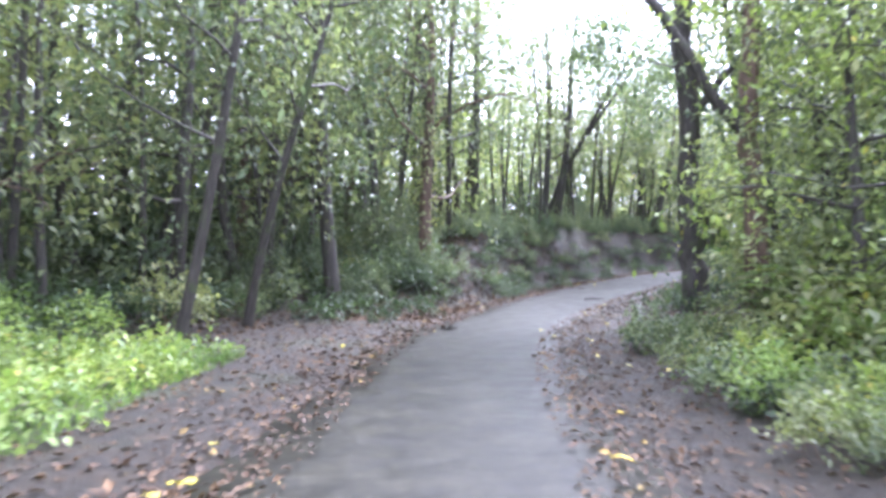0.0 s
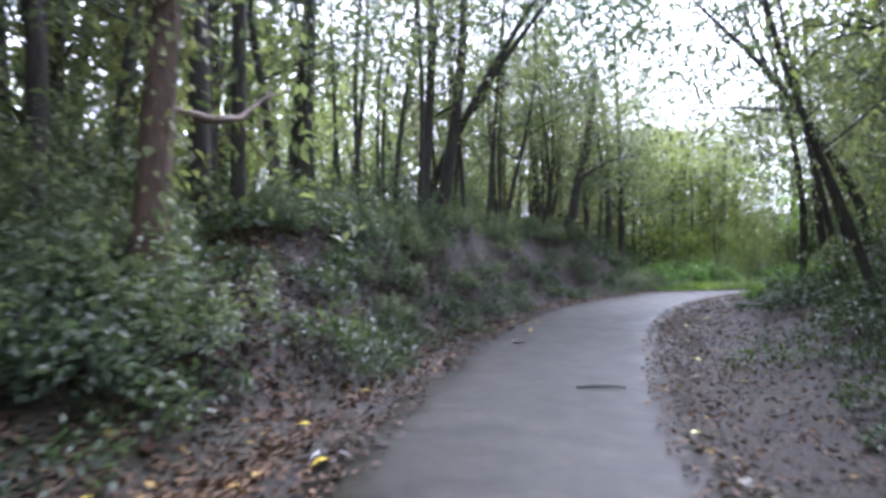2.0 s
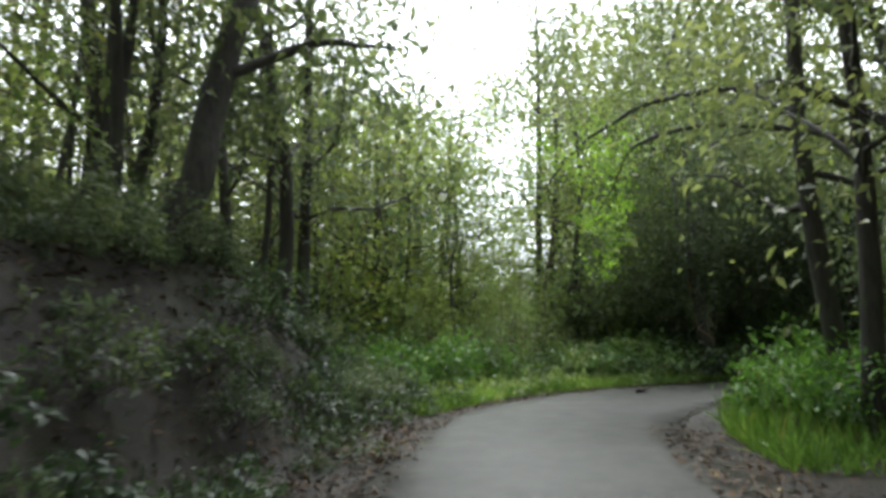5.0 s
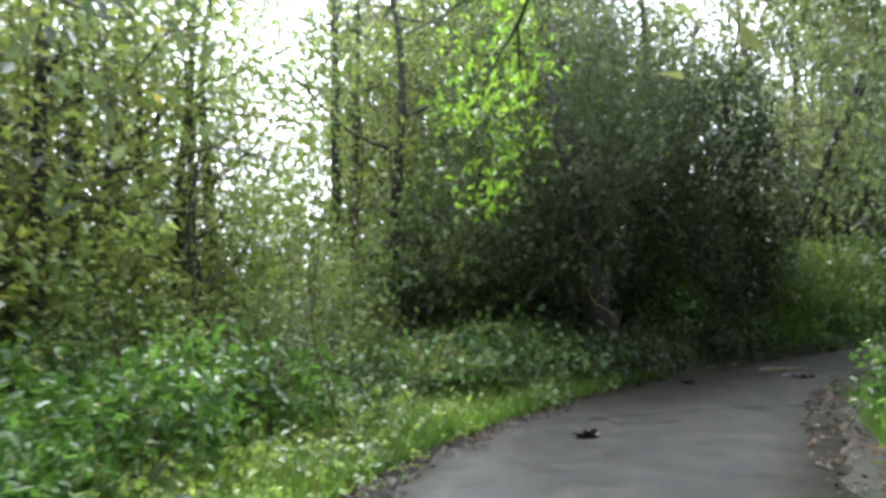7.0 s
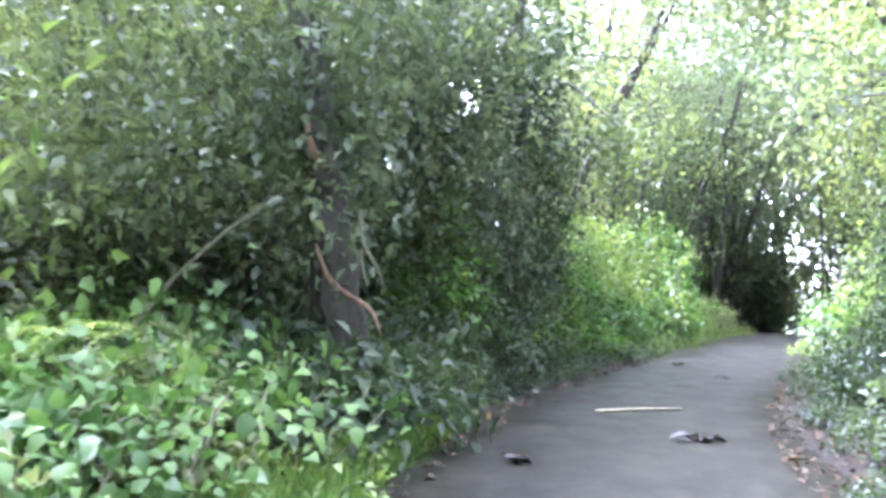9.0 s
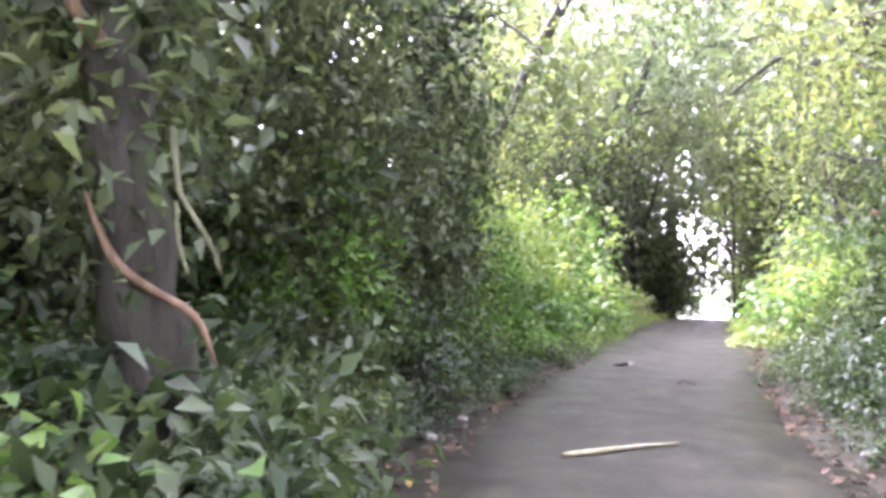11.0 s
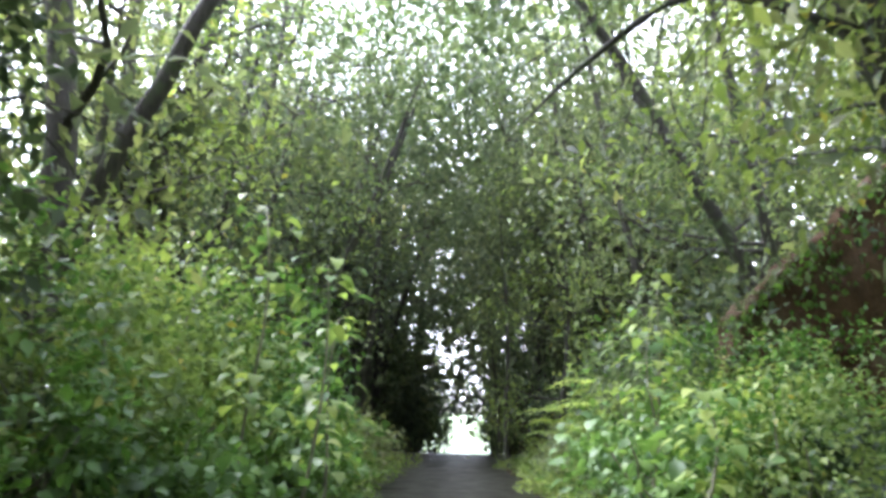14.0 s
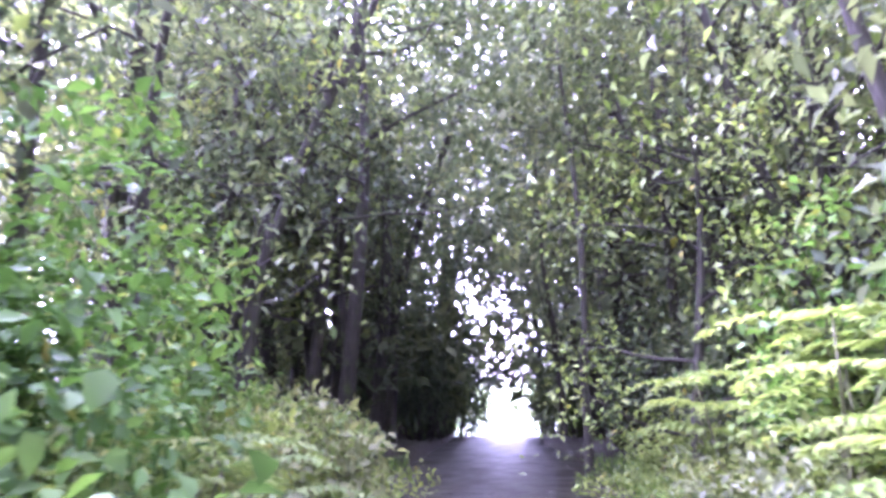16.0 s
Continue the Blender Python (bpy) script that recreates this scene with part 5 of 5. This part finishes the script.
for i, (x, y, size) in enumerate([(19.67, 39.62, 0.1), (20.3, 39.45, 0.07), (21.6, 39.75, 0.06), (22.4, 39.6, 0.08), (18.4, 39.3, 0.07), (16.9, 38.8, 0.06), (3.3, 16.6, 0.07), (3.0, 15.8, 0.05), (5.2, 20.4, 0.06), (29.1, 38.5, 0.05), (28.3, 38.75, 0.05)]):
    pebble(x, y, size, i + 1, STONE_PALE, "small weathered stone at the asphalt's edge")

rng = np.random.default_rng(21)
n = 46
yl_v, yl_f = leaves_of(rng, np.zeros((1, 3)), np.array([(0, 1.0, 0.1)]), np.array([(0, 0, 1.0)]), np.array([0.12]), 0.6, OVATE)
yellow_me = mesh_from("leaf_blade", yl_v, yl_f, YELLOW_LEAF)
seen = [(-1.58, 5.03), (0.98, 4.63), (-1.54, 4.16), (-1.4, 4.2)]
for i in range(n):
    s, d = rng.uniform(3, 34), rng.choice([-1, 1]) * rng.uniform(0.7, 2.6)
    x, y = seen[i] if i < len(seen) else (float(v) for v in road_xy(s, d))
    ob = tagged(new("fallen_leaf", yellow_me), "yellow fallen leaf lying on the wet ground", "leaf", "yellow leaves on the ground")
    ob.matrix_basis = pose(x, y, max(gz(x, y), climb_at(x, y) + 0.02) + 0.03, rng.uniform(-12, 12), rng.uniform(-12, 12), rng.uniform(0, 360)) @ Matrix.Scale(rng.uniform(0.6, 1.3), 4)


def scatter(name, label, category, rows, mat, shape, wide, seed, upright):
    """Small leaves or blades strewn over stretches of the roadside, as one sheet of stuff."""
    rng = np.random.default_rng(seed)
    made = []
    for s0, s1, d0, d1, count, small, large in rows:
        s, u = rng.uniform(s0, s1, count), rng.uniform(0, 1, count)
        half = np.interp(s, LINE_S, LINE[:, 2]) / 2
        d = np.sign(d0 + d1) * (half + np.minimum(abs(d0), abs(d1)) * np.sign(d0 * d1) + u ** 1.3 * abs(abs(d1) - abs(d0) * np.sign(d0 * d1)))
        x, y = road_xy(s, d)
        inside = np.abs(d) < half
        z = np.where(inside, road_fall(s) + 0.026, np.maximum(ground_z(x, y), -9)) + 0.012
        pos = np.stack([x, y, z], -1)
        if upright:
            ahead, up = rng.normal(0, 0.45, (count, 3)) + (0, 0, 1), rng.normal(0, 1, (count, 3))
        else:
            ahead, up = rng.normal(0, 1, (count, 3)) * (1, 1, 0.22), rng.normal(0, 0.3, (count, 3)) + (0, 0, 1)
        made.append(leaves_of(rng, pos, ahead, up, rng.uniform(small, large, count), wide, shape))
    ob = new(name, mesh_from(name, *joined(made), mat))
    return tagged(ob, label, category, kind="stuff")


scatter("leaf_litter", "brown and ochre fallen leaves strewn along the lane", "leaf litter",
        [(-2, 40, -0.45, 0.5, 3500, 0.03, 0.09), (-2, 40, -0.5, 0.45, 3500, 0.03, 0.09), (-2, 40, -0.25, 2.6, 10000, 0.035, 0.1), (-2, 40, -2.6, 0.25, 8000, 0.03, 0.085), (18, 42, 0.3, 2.6, 7000, 0.04, 0.1), (2, 42, 2.4, 6, 7000, 0.06, 0.14), (2, 40, -6, -2.0, 9000, 0.04, 0.1),
         (40, 60, -0.2, 0.8, 1200, 0.04, 0.1), (44, 72, -0.8, 0.2, 1600, 0.04, 0.1), (48, 62, 0.5, 3.5, 2500, 0.05, 0.12), (14, 28, 0.2, 3.2, 13000, 0.05, 0.12), (10, 34, -4.0, -0.6, 3000, 0.04, 0.09)], LITTER_MAT, SIMPLE, 0.6, 31, False)
scatter("road_leaves", "few small leaves and twigs on the asphalt", "leaf litter", [(-2, 70, -1.5, -0.2, 260, 0.03, 0.08), (-2, 70, 0.2, -1.5, 260, 0.03, 0.08)], LITTER_MAT, SIMPLE, 0.5, 32, False)
scatter("grass", "fresh wet grass along the verge", "grass",
        [(1, 9.5, 1.5, 3.8, 6000, 0.06, 0.18), (40.5, 52, 0.05, 2.8, 22000, 0.08, 0.3), (37, 48, -3.2, -0.4, 9000, 0.1, 0.45), (60, 76, 0.15, 1.2, 2600, 0.08, 0.26), (62, 76, -1.2, -0.15, 2200, 0.08, 0.26), (3, 12, -3.2, -1.6, 1500, 0.06, 0.16)],
        GRASS_MAT, BLADE, 0.06, 33, True)
scatter("road_grit", "small wet bits of leaf and bark along the asphalt's edges", "leaf litter",
        [(-2, 44, -0.9, 0.15, 2200, 0.015, 0.05), (-2, 44, 0.15, -0.9, 2200, 0.015, 0.05), (44, 75, -0.8, 0.2, 2000, 0.015, 0.05), (44, 75, 0.2, -0.8, 2000, 0.015, 0.05), (37, 48, -0.35, 0.55, 1600, 0.025, 0.08), (20, 40, 0.4, -0.6, 1200, 0.025, 0.07)], LITTER_MAT, SIMPLE, 0.5, 34, False)


# ---- far woods all round, and the pale meadow at the lane's end ----
def far_woods():
    rng = np.random.default_rng(41)
    count = 3600
    ang, far = rng.uniform(0, 2 * np.pi, count), rng.uniform(34, 62, count)
    c = np.stack([24 + far * 1.25 * np.cos(ang), 24 + far * np.sin(ang), rng.uniform(0, 1, count) ** 0.8 * (12 + 3 * np.sin(7 * ang) + 2 * np.sin(17 * ang))], -1)
    s, d = road_sd(c[:, 0], c[:, 1])
    c = c[(np.abs(d) > 6.0) | (s < 0)]
    c = c[~((s[(np.abs(d) > 6.0) | (s < 0)] < 1) & (np.abs(d[(np.abs(d) > 6.0) | (s < 0)]) < 5))]
    c[:, 2] *= 1 - 0.75 * np.exp(-((np.arctan2(c[:, 1] - 34, c[:, 0] - 11) - 0.79) / 0.16) ** 2)
    o = unit(rng.normal(0, 1, c.shape))
    v, f = clump_leaves(rng, c, o, 16, 0.9, 0.75, 0.5, SIMPLE, 0.3)
    return mesh_from("far_woods", v, f, LEAF_MID)


tagged(new("far_woods", far_woods()), "dense wood closing the view all round", "woods", kind="stuff")
mx2, my2 = np.meshgrid(np.linspace(-300, 300, 31), np.linspace(0, 1000, 53), indexing="ij")
hx, hy = road_xy(99.0, 0.0)
tx2, ty2 = 0.945, -0.327
px2, py2 = hx + tx2 * my2 - ty2 * mx2, hy + ty2 * my2 + tx2 * mx2
pz2 = -1.48 + 0.15 * wobble(px2 * 0.2, py2 * 0.2) - 0.5 * np.exp(-my2 / 2.0)
i2, j2 = np.meshgrid(np.arange(30), np.arange(52), indexing="ij")
k2 = (i2 * 53 + j2).ravel()
tagged(new("meadow", mesh_from("meadow", np.stack([px2, py2, pz2], -1).reshape(-1, 3), np.stack([k2, k2 + 1, k2 + 54, k2 + 53], -1), GRASS_MAT)), "pale open grass beyond the end of the wood", "meadow", kind="structure")
join_far("cover", "ground_cover", "low plants toned dark for shade, covering the bank and forest floor", "ground cover")
join_far("grove", "background_grove", "slender leafy trees standing back from the lane", "trees")
join_far("shrub", "background_shrubs", "green shrubs standing back among the trees", "undergrowth")
